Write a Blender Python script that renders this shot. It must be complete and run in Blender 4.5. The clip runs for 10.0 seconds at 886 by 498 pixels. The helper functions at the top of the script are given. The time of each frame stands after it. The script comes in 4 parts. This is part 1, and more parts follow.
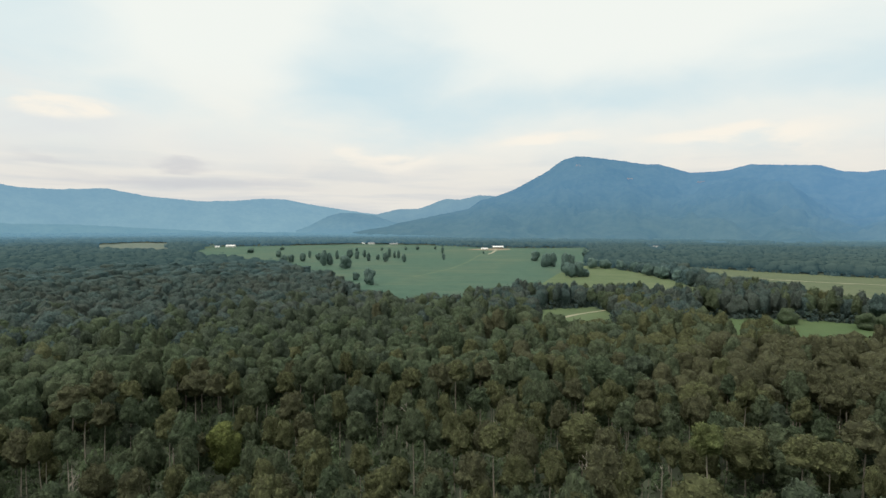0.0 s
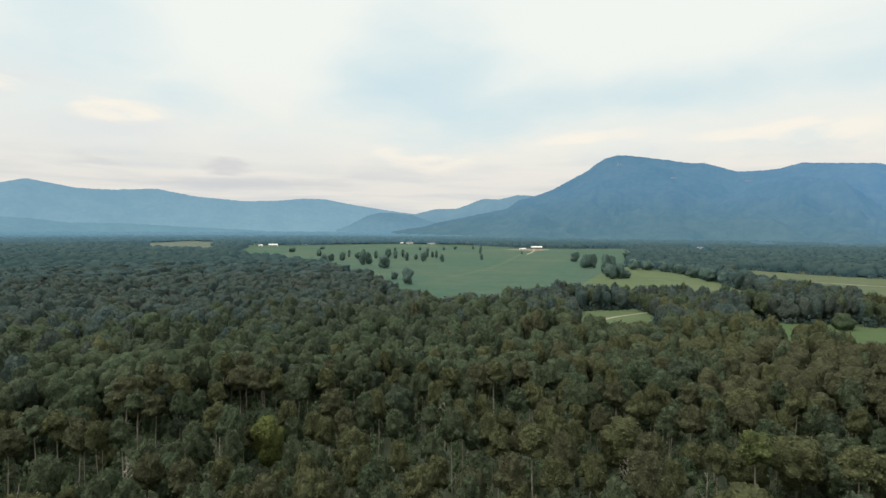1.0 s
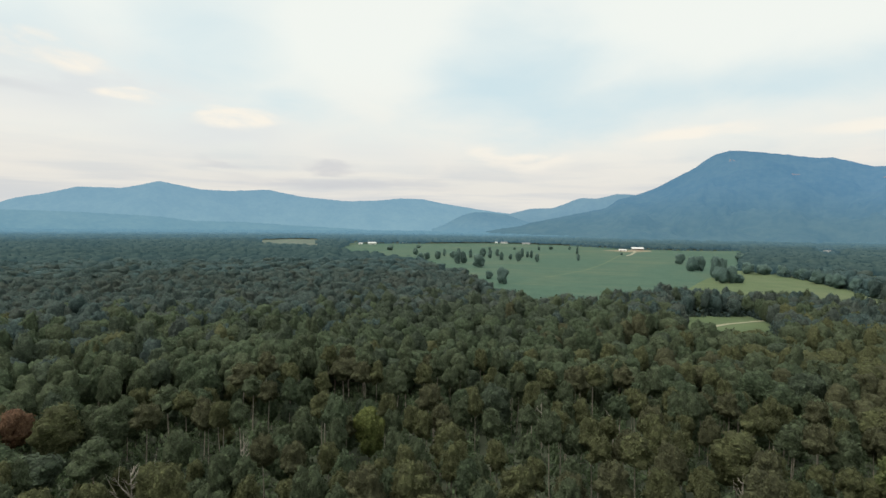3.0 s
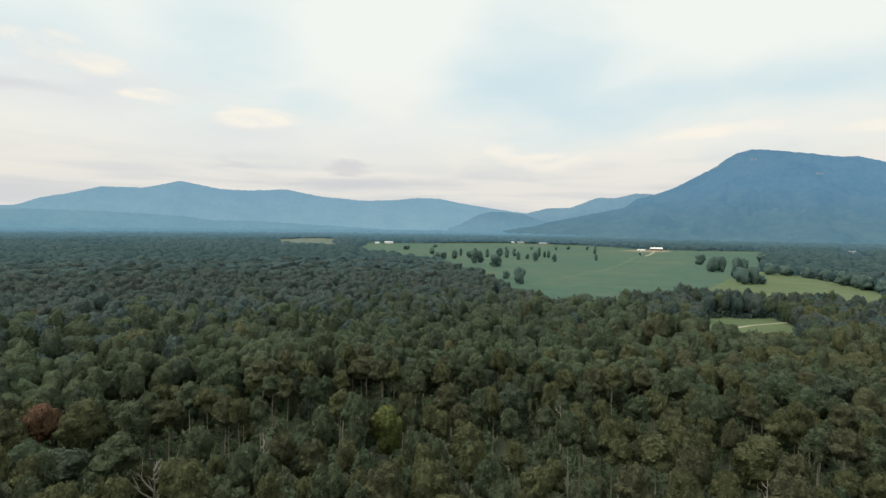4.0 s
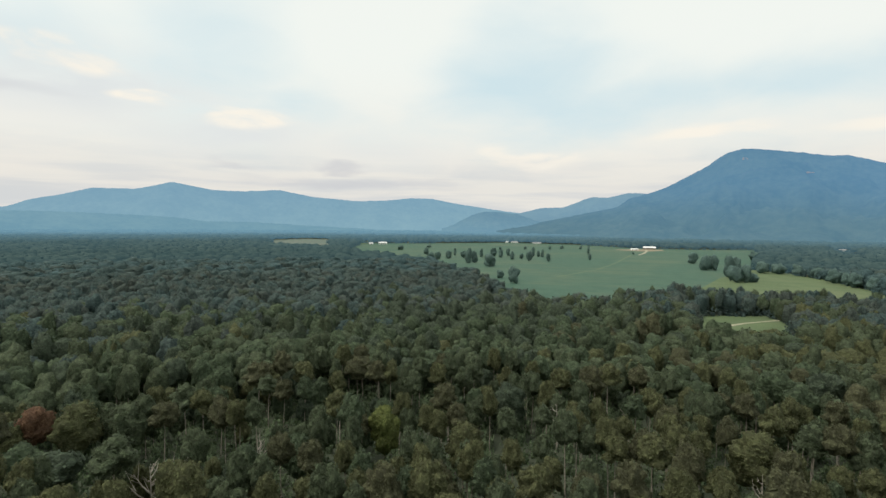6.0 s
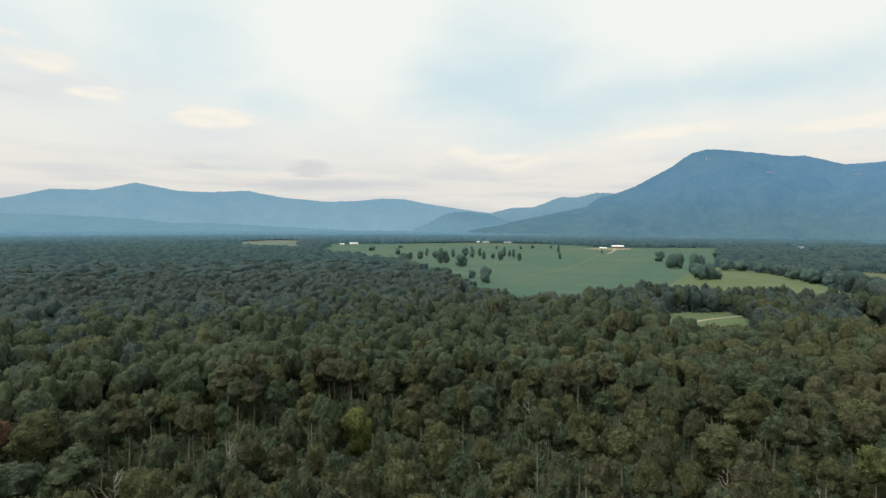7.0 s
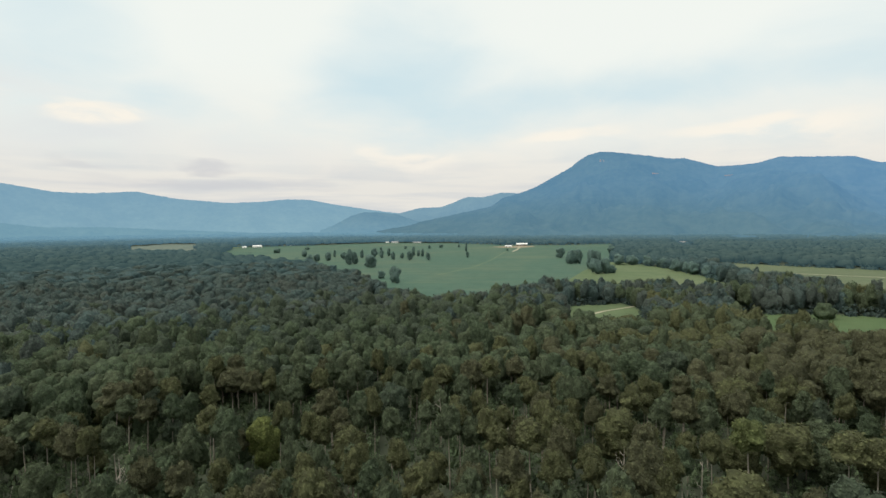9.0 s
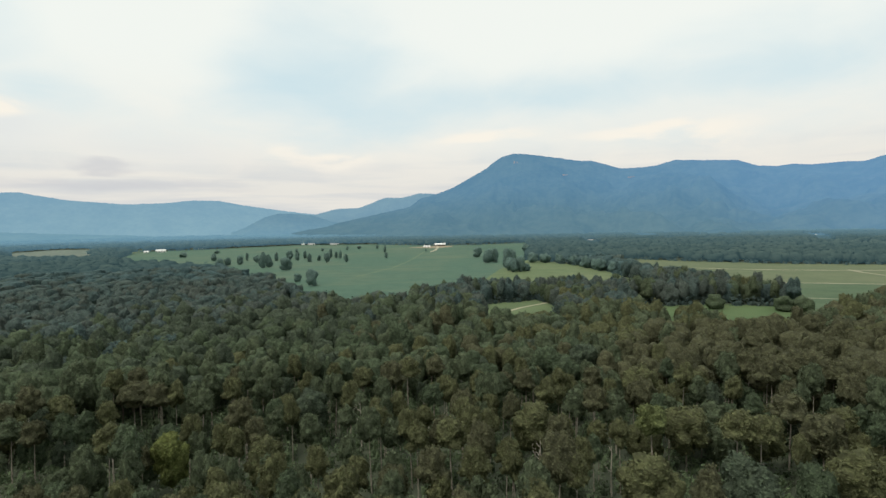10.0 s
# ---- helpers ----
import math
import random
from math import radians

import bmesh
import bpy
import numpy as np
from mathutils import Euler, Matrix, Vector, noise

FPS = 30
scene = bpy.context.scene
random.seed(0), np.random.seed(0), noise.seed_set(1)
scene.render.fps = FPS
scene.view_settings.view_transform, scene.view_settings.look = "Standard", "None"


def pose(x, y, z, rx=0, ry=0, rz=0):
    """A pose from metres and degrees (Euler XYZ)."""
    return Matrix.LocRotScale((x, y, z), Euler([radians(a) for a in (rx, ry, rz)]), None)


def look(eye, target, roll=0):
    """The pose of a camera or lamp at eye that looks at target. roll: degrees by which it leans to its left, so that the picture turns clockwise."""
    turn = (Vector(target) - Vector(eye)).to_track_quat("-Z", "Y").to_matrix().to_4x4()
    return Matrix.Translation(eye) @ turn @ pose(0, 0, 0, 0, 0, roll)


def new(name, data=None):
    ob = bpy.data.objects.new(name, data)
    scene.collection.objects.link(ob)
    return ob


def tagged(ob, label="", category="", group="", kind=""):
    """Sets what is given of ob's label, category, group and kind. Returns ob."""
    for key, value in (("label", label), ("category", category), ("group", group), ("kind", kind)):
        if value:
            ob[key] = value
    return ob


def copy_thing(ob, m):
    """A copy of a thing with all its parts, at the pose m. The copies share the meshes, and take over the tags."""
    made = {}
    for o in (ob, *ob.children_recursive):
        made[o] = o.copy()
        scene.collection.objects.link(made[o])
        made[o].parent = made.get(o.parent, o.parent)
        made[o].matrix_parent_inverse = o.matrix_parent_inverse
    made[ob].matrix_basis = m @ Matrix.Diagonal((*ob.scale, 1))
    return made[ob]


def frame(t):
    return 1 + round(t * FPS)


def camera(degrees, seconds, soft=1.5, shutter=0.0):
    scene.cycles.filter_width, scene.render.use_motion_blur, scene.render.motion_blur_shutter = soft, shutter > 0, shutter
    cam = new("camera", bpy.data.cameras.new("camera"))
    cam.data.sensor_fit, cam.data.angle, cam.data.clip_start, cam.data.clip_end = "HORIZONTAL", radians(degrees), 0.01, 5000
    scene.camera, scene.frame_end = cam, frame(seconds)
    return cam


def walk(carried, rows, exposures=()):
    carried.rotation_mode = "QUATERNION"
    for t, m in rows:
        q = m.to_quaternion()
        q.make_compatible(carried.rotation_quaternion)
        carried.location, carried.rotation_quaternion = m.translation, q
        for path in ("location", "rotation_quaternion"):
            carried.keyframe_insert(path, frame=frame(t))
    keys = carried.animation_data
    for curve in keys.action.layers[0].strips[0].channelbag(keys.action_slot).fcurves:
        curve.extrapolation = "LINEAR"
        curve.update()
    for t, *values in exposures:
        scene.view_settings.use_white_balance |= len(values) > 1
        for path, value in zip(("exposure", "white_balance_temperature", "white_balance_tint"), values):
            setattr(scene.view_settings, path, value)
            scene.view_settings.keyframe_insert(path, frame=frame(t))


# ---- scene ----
import functools

cam = camera(78.5, 10.0, soft=1.5)
ROWS = [
    (0.0, 0.00, 0.00, 60.00, 0.00, -2.40, -0.19), (0.5, -0.22, -0.12, 60.02, 1.72, -2.42, -0.31),
    (1.0, -0.38, -0.25, 60.01, 3.99, -2.43, -0.37), (1.5, -0.60, -0.36, 60.00, 6.70, -2.47, -0.46),
    (2.0, -0.85, -0.46, 59.96, 9.54, -2.49, -0.53), (2.5, -1.13, -0.47, 59.89, 12.10, -2.52, -0.58),
    (4.0, -2.02, -0.36, 59.76, 15.65, -2.63, -0.74), (4.5, -2.24, -0.52, 59.75, 16.01, -2.63, -0.70),
    (5.0, -2.37, -0.70, 59.74, 16.35, -2.62, -0.64), (6.5, -2.52, -0.74, 59.64, 13.55, -2.59, -0.33),
    (7.0, -2.55, -0.62, 59.60, 11.97, -2.57, -0.16), (7.5, -2.56, -0.48, 59.57, 10.74, -2.58, -0.04),
    (8.0, -2.54, -0.43, 59.57, 9.26, -2.60, 0.05), (8.5, -2.45, -0.43, 59.57, 6.03, -2.59, 0.30),
    (9.0, -2.37, -0.42, 59.57, 2.36, -2.58, 0.57), (9.5, -2.30, -0.37, 59.55, -1.93, -2.59, 0.82),
    (10.0, -2.21, -0.28, 59.53, -6.24, -2.63, 1.08)]
walk(cam, [(t, pose(x, y, z, 90 + pitch, roll, yaw)) for t, x, y, z, yaw, pitch, roll in ROWS])

# ---- light: thin overcast before dusk ----
sun_way = Vector((-0.46, -0.22, 0.86)).normalized()      # towards the sun
sun = new("sun", bpy.data.lights.new("sun", "SUN"))
sun.data.energy, sun.data.angle, sun.data.color = 2.2, radians(30), (1.0, 0.95, 0.84)
sun.matrix_world = look(sun_way * 100, (0, 0, 0))


class Nodes:
    """Short hand for a node tree."""

    def __init__(self, tree):
        self.tree = tree
        tree.nodes.clear()

    def add(self, kind, values=None, **attrs):
        node = self.tree.nodes.new(kind)
        for key, value in attrs.items():
            setattr(node, key, value)
        for key, value in (values or {}).items():
            if isinstance(value, bpy.types.NodeSocket):
                self.tree.links.new(value, node.inputs[key])
            else:
                node.inputs[key].default_value = value
        return node

    def math(self, op, a, b=0.0, clamp=False):
        return self.add("ShaderNodeMath", {0: a, 1: b}, operation=op, use_clamp=clamp).outputs[0]

    def mix(self, factor, a, b, blend="MIX"):
        node = self.add("ShaderNodeMix", {0: factor}, data_type="RGBA", blend_type=blend)
        for slot, value in ((6, a), (7, b)):
            if isinstance(value, bpy.types.NodeSocket):
                self.tree.links.new(value, node.inputs[slot])
            else:
                node.inputs[slot].default_value = (*value, 1.0)
        return node.outputs[2]

    def noise(self, vector, scale, detail=3.0, rough=0.55, distort=0.0):
        return self.add("ShaderNodeTexNoise", {"Vector": vector, "Scale": scale, "Detail": detail, "Roughness": rough, "Distortion": distort}).outputs["Fac"]

    def ramp(self, value, low, high):
        return self.add("ShaderNodeMapRange", {0: value, 1: low, 2: high}, interpolation_type="SMOOTHSTEP").outputs[0]


# thin and thick places of the cloud sheet: bearing, height angle, half width, half height, depth
GAPS = [(6, 15.5, 17, 9, 0.8), (-4, 13, 16, 6, 0.65), (-18, 13, 20, 5, 0.55), (-36, 12.5, 20, 5, 0.42), (-50, 13, 14, 5, 0.35), (38.5, 17, 13, 8, 0.42), (30, 13, 10, 4, 0.4), (54, 16, 11, 7, 0.5), (8, 9.5, 12, 3.5, 0.4)]
BRIGHTS = [(22, 20, 11, 9, 0.9), (25, 14, 9, 4, 0.5), (-20, 22, 24, 6, 0.9), (-47, 22, 12, 6, 0.7), (47, 22, 8, 4, 0.5)]
PUFFS = [(50.5, 14.6, 6, 2.6, 1.0), (45.5, 11.0, 4.0, 1.5, 1.0), (36.5, 9.8, 8, 2.4, 1.0), (7, 7.4, 9, 1.8, 0.7), (-10, 8.3, 9, 1.4, 0.6), (-27, 7.2, 14, 1.6, 0.6)]
SHADES = [(51, 12, 17, 7, 0.85), (38, 8, 15, 4.5, 0.7), (22, 7.5, 12, 2.5, 0.4)]
STREAKS = [(24.6, 5.75, 3.2, 0.55, 0.5), (36, 5.2, 4, 0.4, 0.3), (24, 4.3, 16, 0.9, 0.4), (55, 10.0, 7, 0.9, 0.3)]


def make_sky():
    world = bpy.data.worlds.new("sky")
    scene.world = world
    world.use_nodes = True
    n = Nodes(world.node_tree)
    way = n.add("ShaderNodeTexCoord").outputs["Generated"]
    part_xyz = n.add("ShaderNodeSeparateXYZ", {0: way})
    x, y, z = part_xyz.outputs
    up = n.math("MAXIMUM", z, 0.0)
    air = n.add("ShaderNodeTexSky", sky_type="NISHITA", sun_disc=False, sun_elevation=radians(59), sun_rotation=math.atan2(sun_way.x, sun_way.y), air_density=1.0, dust_density=2.0)
    air_light = n.mix(1.0, air.outputs[0], (0.10, 0.10, 0.10), "MULTIPLY")
    # the cloud sheet, as seen from below
    over = n.math("ADD", up, 0.22)
    flat = n.add("ShaderNodeCombineXYZ", {0: n.math("DIVIDE", x, over), 1: n.math("DIVIDE", y, over), 2: 0.0}).outputs[0]
    big = n.noise(flat, 0.7, 3.0, 0.5, 0.5)
    fine = n.noise(flat, 2.2, 6.0, 0.55, 0.4)
    drift = n.add("ShaderNodeVectorMath", {0: n.add("ShaderNodeTexNoise", {"Vector": flat, "Scale": 0.75, "Detail": 5.0}).outputs["Color"], 1: (0.5, 0.5, 0.5)}, operation="SUBTRACT").outputs[0]
    bent = n.add("ShaderNodeVectorMath", {0: n.add("ShaderNodeVectorMath", {0: drift, 3: 0.22}, operation="SCALE").outputs[0], 1: way}, operation="ADD").outputs[0]
    bx, by, bz = n.add("ShaderNodeSeparateXYZ", {0: bent}).outputs
    bearing = n.math("MULTIPLY", n.math("ARCTAN2", n.math("MULTIPLY", bx, -1.0), by), 180 / math.pi)
    height = n.math("MULTIPLY", n.math("ARCSINE", bz), 180 / math.pi)

    def patch(at, high, wide, tall, depth):
        across = n.math("POWER", n.math("DIVIDE", n.math("SUBTRACT", bearing, at), wide), 2.0)
        upright = n.math("POWER", n.math("DIVIDE", n.math("SUBTRACT", height, high), tall), 2.0)
        return n.math("MULTIPLY", n.ramp(n.math("SQRT", n.math("ADD", across, upright)), 1.0, 0.1), depth)

    opening = puff = streak = shade = bright = 0.0
    for row in BRIGHTS:
        bright = n.math("MAXIMUM", bright, patch(*row))
    for row in SHADES:
        shade = n.math("MAXIMUM", shade, patch(*row))
    for row in GAPS:
        opening = n.math("MAXIMUM", opening, patch(*row))
    for row in PUFFS:
        puff = n.math("MAXIMUM", puff, patch(*row))
    for row in STREAKS:
        streak = n.math("MAXIMUM", streak, patch(*row))
    cover = n.math("ADD", n.math("MULTIPLY", big, 0.5), n.math("MULTIPLY", fine, 0.5))
    thin = n.ramp(n.math("SUBTRACT", n.math("ADD", n.math("MULTIPLY", opening, 0.8), n.math("MULTIPLY", n.math("SUBTRACT", 0.60, cover), 1.5)), n.math("MULTIPLY", bright, 0.40)), -0.05, 1.0)
    gap_colour = n.mix(0.12, (0.665, 0.83, 0.875), air_light)
    cream = n.mix(n.ramp(up, 0.02, 0.30), (0.875, 0.825, 0.745), (0.885, 0.92, 0.875))
    sky = n.mix(thin, cream, gap_colour)
    sky = n.mix(n.math("MULTIPLY", shade, n.ramp(fine, 0.25, 0.6)), sky, (0.73, 0.765, 0.775))
    sky = n.mix(n.math("MULTIPLY", n.ramp(puff, 0.1, 0.6), n.ramp(fine, 0.38, 0.56)), sky, (0.95, 0.90, 0.80))
    bank = n.noise(n.add("ShaderNodeMapping", {"Vector": way, "Scale": (1.6, 1.6, 22.0)}).outputs[0], 2.0, 4.0, 0.5, 0.3)
    low = n.mix(n.ramp(bank, 0.40, 0.62), (0.66, 0.675, 0.68), (0.80, 0.778, 0.725))
    sky = n.mix(n.ramp(n.math("ADD", up, n.math("MULTIPLY", n.math("SUBTRACT", fine, 0.5), 0.08)), 0.15, 0.035), sky, low)
    sky = n.mix(streak, sky, (0.56, 0.57, 0.61))
    back = n.add("ShaderNodeBackground", {0: sky, 1: 1.0})
    n.add("ShaderNodeOutputWorld", {0: back.outputs[0]})


make_sky()


# ---- materials ----
def material(name):
    mat = bpy.data.materials.new(name)
    mat.use_nodes = True
    return mat, Nodes(mat.node_tree)


def finish(n, colour, rough=0.8, bump=None, strength=0.3, distance=0.1, metallic=0.0, specular=0.3):
    shader = n.add("ShaderNodeBsdfPrincipled", {"Base Color": colour, "Roughness": rough, "Metallic": metallic, "Specular IOR Level": specular})
    if bump is not None:
        relief = n.add("ShaderNodeBump", {"Strength": strength, "Distance": distance, "Height": bump})
        n.tree.links.new(relief.outputs[0], shader.inputs["Normal"])
    n.add("ShaderNodeOutputMaterial", {0: shader.outputs[0]})
    return shader


def foliage(name, dark, light, patch=0.06, speck=0.30):
    """Leaves: each tuft has its own tone, each tree another, with a slow drift over the wood; shade between clumps is
    painted in.
    """
    mat, n = material(name)
    island = n.add("ShaderNodeNewGeometry").outputs["Random Per Island"]
    own = n.add("ShaderNodeObjectInfo").outputs["Random"]
    place = n.add("ShaderNodeTexCoord").outputs["Object"]
    drift = n.noise(place, patch, 2.0)
    grain = n.noise(place, 1.6, 4.0, 0.75)
    wobble = n.add("ShaderNodeVectorMath", {0: place, 1: n.add("ShaderNodeTexNoise", {"Vector": place, "Scale": 1.2, "Detail": 2.0}).outputs["Color"]}, operation="ADD").outputs[0]
    # painted shade: leaf clusters dark at their edges, bright in the middle
    spray_shading = n.ramp(n.add("ShaderNodeTexVoronoi", {"Vector": wobble, "Scale": 2.1}).outputs["Distance"], 0.62, 0.12)
    clump_shading = n.ramp(n.add("ShaderNodeTexVoronoi", {"Vector": wobble, "Scale": 0.75}).outputs["Distance"], 0.70, 0.15)
    leafy = n.math("ADD", n.math("MULTIPLY", spray_shading, 0.55), n.math("MULTIPLY", clump_shading, 0.45))
    tone = n.math("ADD", n.math("ADD", n.math("MULTIPLY", island, 0.8 * speck), 0.10 - 0.4 * speck), n.math("ADD", n.math("MULTIPLY", drift, 0.45), n.math("MULTIPLY", n.ramp(grain, 0.35, 0.65), speck)))
    colour = n.mix(tone, dark, light)
    colour = n.mix(n.math("MULTIPLY", own, 0.55), colour, n.mix(0.5, colour, dark))
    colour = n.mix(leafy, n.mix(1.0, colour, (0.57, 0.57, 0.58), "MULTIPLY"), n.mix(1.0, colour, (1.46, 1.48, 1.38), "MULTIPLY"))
    relief = n.add("ShaderNodeBump", {"Strength": 0.75, "Distance": 0.5, "Height": leafy}).outputs[0]
    shader = n.add("ShaderNodeBsdfPrincipled", {"Base Color": colour, "Roughness": 0.7, "Specular IOR Level": 0.08, "Normal": relief})
    through_leaf = n.add("ShaderNodeBsdfTranslucent", {0: n.mix(0.4, colour, light)})
    n.add("ShaderNodeOutputMaterial", {0: n.add("ShaderNodeMixShader", {0: 0.28, 1: shader.outputs[0], 2: through_leaf.outputs[0]}).outputs[0]})
    return mat


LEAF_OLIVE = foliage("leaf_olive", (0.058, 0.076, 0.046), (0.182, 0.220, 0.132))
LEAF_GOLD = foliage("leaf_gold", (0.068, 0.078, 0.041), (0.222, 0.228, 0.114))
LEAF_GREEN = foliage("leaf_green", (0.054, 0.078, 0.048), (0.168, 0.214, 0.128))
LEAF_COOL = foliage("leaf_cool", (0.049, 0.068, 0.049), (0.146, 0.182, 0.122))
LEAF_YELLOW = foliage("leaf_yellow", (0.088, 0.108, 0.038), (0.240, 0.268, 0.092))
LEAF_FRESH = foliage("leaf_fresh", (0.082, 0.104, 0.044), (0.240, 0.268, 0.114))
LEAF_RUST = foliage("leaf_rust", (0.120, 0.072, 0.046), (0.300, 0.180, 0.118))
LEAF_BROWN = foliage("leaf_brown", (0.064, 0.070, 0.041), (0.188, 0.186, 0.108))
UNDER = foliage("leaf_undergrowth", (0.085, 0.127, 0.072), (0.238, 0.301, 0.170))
# six bluer copies of the leaves: distance haze tinted into the base colour
FAR_HAZE_A = foliage("far_leaf_hazed_green", (0.062, 0.109, 0.116), (0.145, 0.223, 0.224), 0.02, 0.18)
FAR_HAZE_B = foliage("far_leaf_hazed_olive", (0.068, 0.109, 0.110), (0.158, 0.226, 0.215), 0.02, 0.18)
FAR_HAZE_C = foliage("far_leaf_hazed_dark", (0.055, 0.099, 0.106), (0.130, 0.203, 0.205), 0.02, 0.18)
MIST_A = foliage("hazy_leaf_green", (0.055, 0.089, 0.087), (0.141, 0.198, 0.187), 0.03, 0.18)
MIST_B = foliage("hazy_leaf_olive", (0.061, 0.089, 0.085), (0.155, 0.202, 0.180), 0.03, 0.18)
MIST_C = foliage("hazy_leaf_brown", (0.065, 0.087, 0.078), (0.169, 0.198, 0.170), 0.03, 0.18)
# leaf green with pale blue haze mixed into the colour
PASTURE_LEAF_HAZED = foliage("pasture_leaf_hazed", (0.095, 0.161, 0.150), (0.208, 0.299, 0.268), 0.03)


def bark(name, dark, light):
    mat, n = material(name)
    place = n.add("ShaderNodeTexCoord").outputs["Object"]
    stretched = n.add("ShaderNodeMapping", {"Vector": place, "Scale": (6.0, 6.0, 0.8)}).outputs[0]
    grain = n.noise(stretched, 2.0, 5.0, 0.6)
    blotch = n.noise(place, 0.9, 3.0)
    colour = n.mix(n.math("ADD", n.math("MULTIPLY", grain, 0.6), n.math("MULTIPLY", blotch, 0.4)), dark, light)
    finish(n, colour, 0.9, grain, 0.5, 0.03)
    return mat


BARK = bark("bark", (0.17, 0.145, 0.12), (0.42, 0.37, 0.30))
DEADWOOD = bark("dead_wood", (0.22, 0.19, 0.15), (0.55, 0.50, 0.43))


def haze_glow_forest(name, glow, strength, low_glow=None, top=400.0, side_glow=None, deep=()):
    """Distant wooded slopes, the valley's farthest backdrop, with haze put in as blue emission."""
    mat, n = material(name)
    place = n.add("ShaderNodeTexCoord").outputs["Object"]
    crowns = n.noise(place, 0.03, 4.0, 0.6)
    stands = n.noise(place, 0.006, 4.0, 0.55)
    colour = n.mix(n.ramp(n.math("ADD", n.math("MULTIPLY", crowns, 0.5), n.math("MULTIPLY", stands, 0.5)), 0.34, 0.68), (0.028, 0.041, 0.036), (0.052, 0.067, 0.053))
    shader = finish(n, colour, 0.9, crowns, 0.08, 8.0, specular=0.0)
    # the glow that stands in for haze differs by height and by side
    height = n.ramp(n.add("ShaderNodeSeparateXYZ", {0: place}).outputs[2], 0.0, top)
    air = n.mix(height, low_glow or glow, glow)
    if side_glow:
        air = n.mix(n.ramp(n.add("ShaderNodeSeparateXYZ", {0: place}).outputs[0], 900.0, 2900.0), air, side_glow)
    # farther off, the emitted haze grows bluer and brighter
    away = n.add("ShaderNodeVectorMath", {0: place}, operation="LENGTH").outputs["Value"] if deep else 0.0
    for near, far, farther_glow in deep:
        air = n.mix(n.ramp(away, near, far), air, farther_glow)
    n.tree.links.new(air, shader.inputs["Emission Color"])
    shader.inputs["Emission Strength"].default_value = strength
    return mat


def grass(name, dark, light, dry):
    mat, n = material(name)
    place = n.add("ShaderNodeTexCoord").outputs["Object"]
    wide = n.noise(place, 0.006, 4.0, 0.6, 0.8)
    mid = n.noise(place, 0.05, 4.0, 0.6)
    tuft = n.noise(place, 1.3, 4.0, 0.7)
    streak = n.noise(n.add("ShaderNodeMapping", {"Vector": place, "Rotation": (0, 0, radians(24)), "Scale": (0.004, 0.05, 1.0)}).outputs[0], 1.0, 4.0)
    tone = n.math("ADD", n.math("MULTIPLY", mid, 0.55), n.math("MULTIPLY", tuft, 0.45))
    colour = n.mix(n.ramp(tone, 0.35, 0.65), dark, light)
    colour = n.mix(n.math("MULTIPLY", n.ramp(n.math("ADD", n.math("MULTIPLY", wide, 0.6), n.math("MULTIPLY", streak, 0.4)), 0.45, 0.66), 0.8), colour, dry)
    finish(n, colour, 0.85, tuft, 0.6, 0.25, specular=0.1)
    return mat


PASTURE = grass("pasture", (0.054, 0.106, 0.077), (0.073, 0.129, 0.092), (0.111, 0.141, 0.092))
MEADOW = grass("meadow", (0.090, 0.126, 0.064), (0.118, 0.157, 0.079), (0.137, 0.161, 0.087))
HAY = grass("hay_field", (0.094, 0.120, 0.068), (0.120, 0.144, 0.082), (0.131, 0.144, 0.085))
COW_GRASS = grass("grazed_grass", (0.061, 0.097, 0.056), (0.082, 0.120, 0.068), (0.094, 0.122, 0.070))
LAWN = grass("lawn", (0.068, 0.110, 0.049), (0.090, 0.136, 0.061), (0.111, 0.136, 0.064))
TRACK_GRASS = grass("track_grass", (0.087, 0.131, 0.085), (0.109, 0.152, 0.097), (0.131, 0.157, 0.096))
# the far field's grass, greyed and blued by haze put into its colour
FAR_GRASS_HAZED = grass("far_grass_hazed", (0.100, 0.132, 0.112), (0.126, 0.158, 0.130), (0.146, 0.166, 0.132))


def earth(name, dark, light, scale=0.4):
    mat, n = material(name)
    place = n.add("ShaderNodeTexCoord").outputs["Object"]
    grain, stain = n.noise(place, scale * 6, 5.0, 0.65), n.noise(place, scale * 0.3, 3.0)
    colour = n.mix(n.math("ADD", n.math("MULTIPLY", grain, 0.5), n.math("MULTIPLY", stain, 0.5)), dark, light)
    finish(n, colour, 0.92, grain, 0.6, 0.1, specular=0.1)
    return mat


FLOOR = earth("forest_floor", (0.042, 0.056, 0.038), (0.102, 0.112, 0.076), 0.25)
TRACK = earth("dirt_track", (0.27, 0.25, 0.18), (0.40, 0.37, 0.28))
REDSOIL = earth("bare_soil", (0.20, 0.17, 0.12), (0.30, 0.25, 0.18))


def painted(name, base, worn, rough=0.5, metallic=0.0, scale=0.8):
    mat, n = material(name)
    place = n.add("ShaderNodeTexCoord").outputs["Object"]
    wear, dirt = n.noise(place, scale * 5, 5.0, 0.7), n.noise(place, scale * 0.5, 3.0)
    colour = n.mix(n.ramp(n.math("ADD", n.math("MULTIPLY", wear, 0.4), n.math("MULTIPLY", dirt, 0.6)), 0.42, 0.75), base, worn)
    finish(n, colour, rough, wear, 0.15, 0.02, metallic)
    return mat


WHITE_ROOF = painted("white_metal_roof", (0.80, 0.80, 0.78), (0.62, 0.60, 0.56), 0.45)
GREY_ROOF = painted("grey_shingle_roof", (0.30, 0.30, 0.31), (0.20, 0.20, 0.20), 0.85)
WHITE_WALL = painted("white_siding", (0.76, 0.75, 0.71), (0.55, 0.53, 0.49), 0.7)
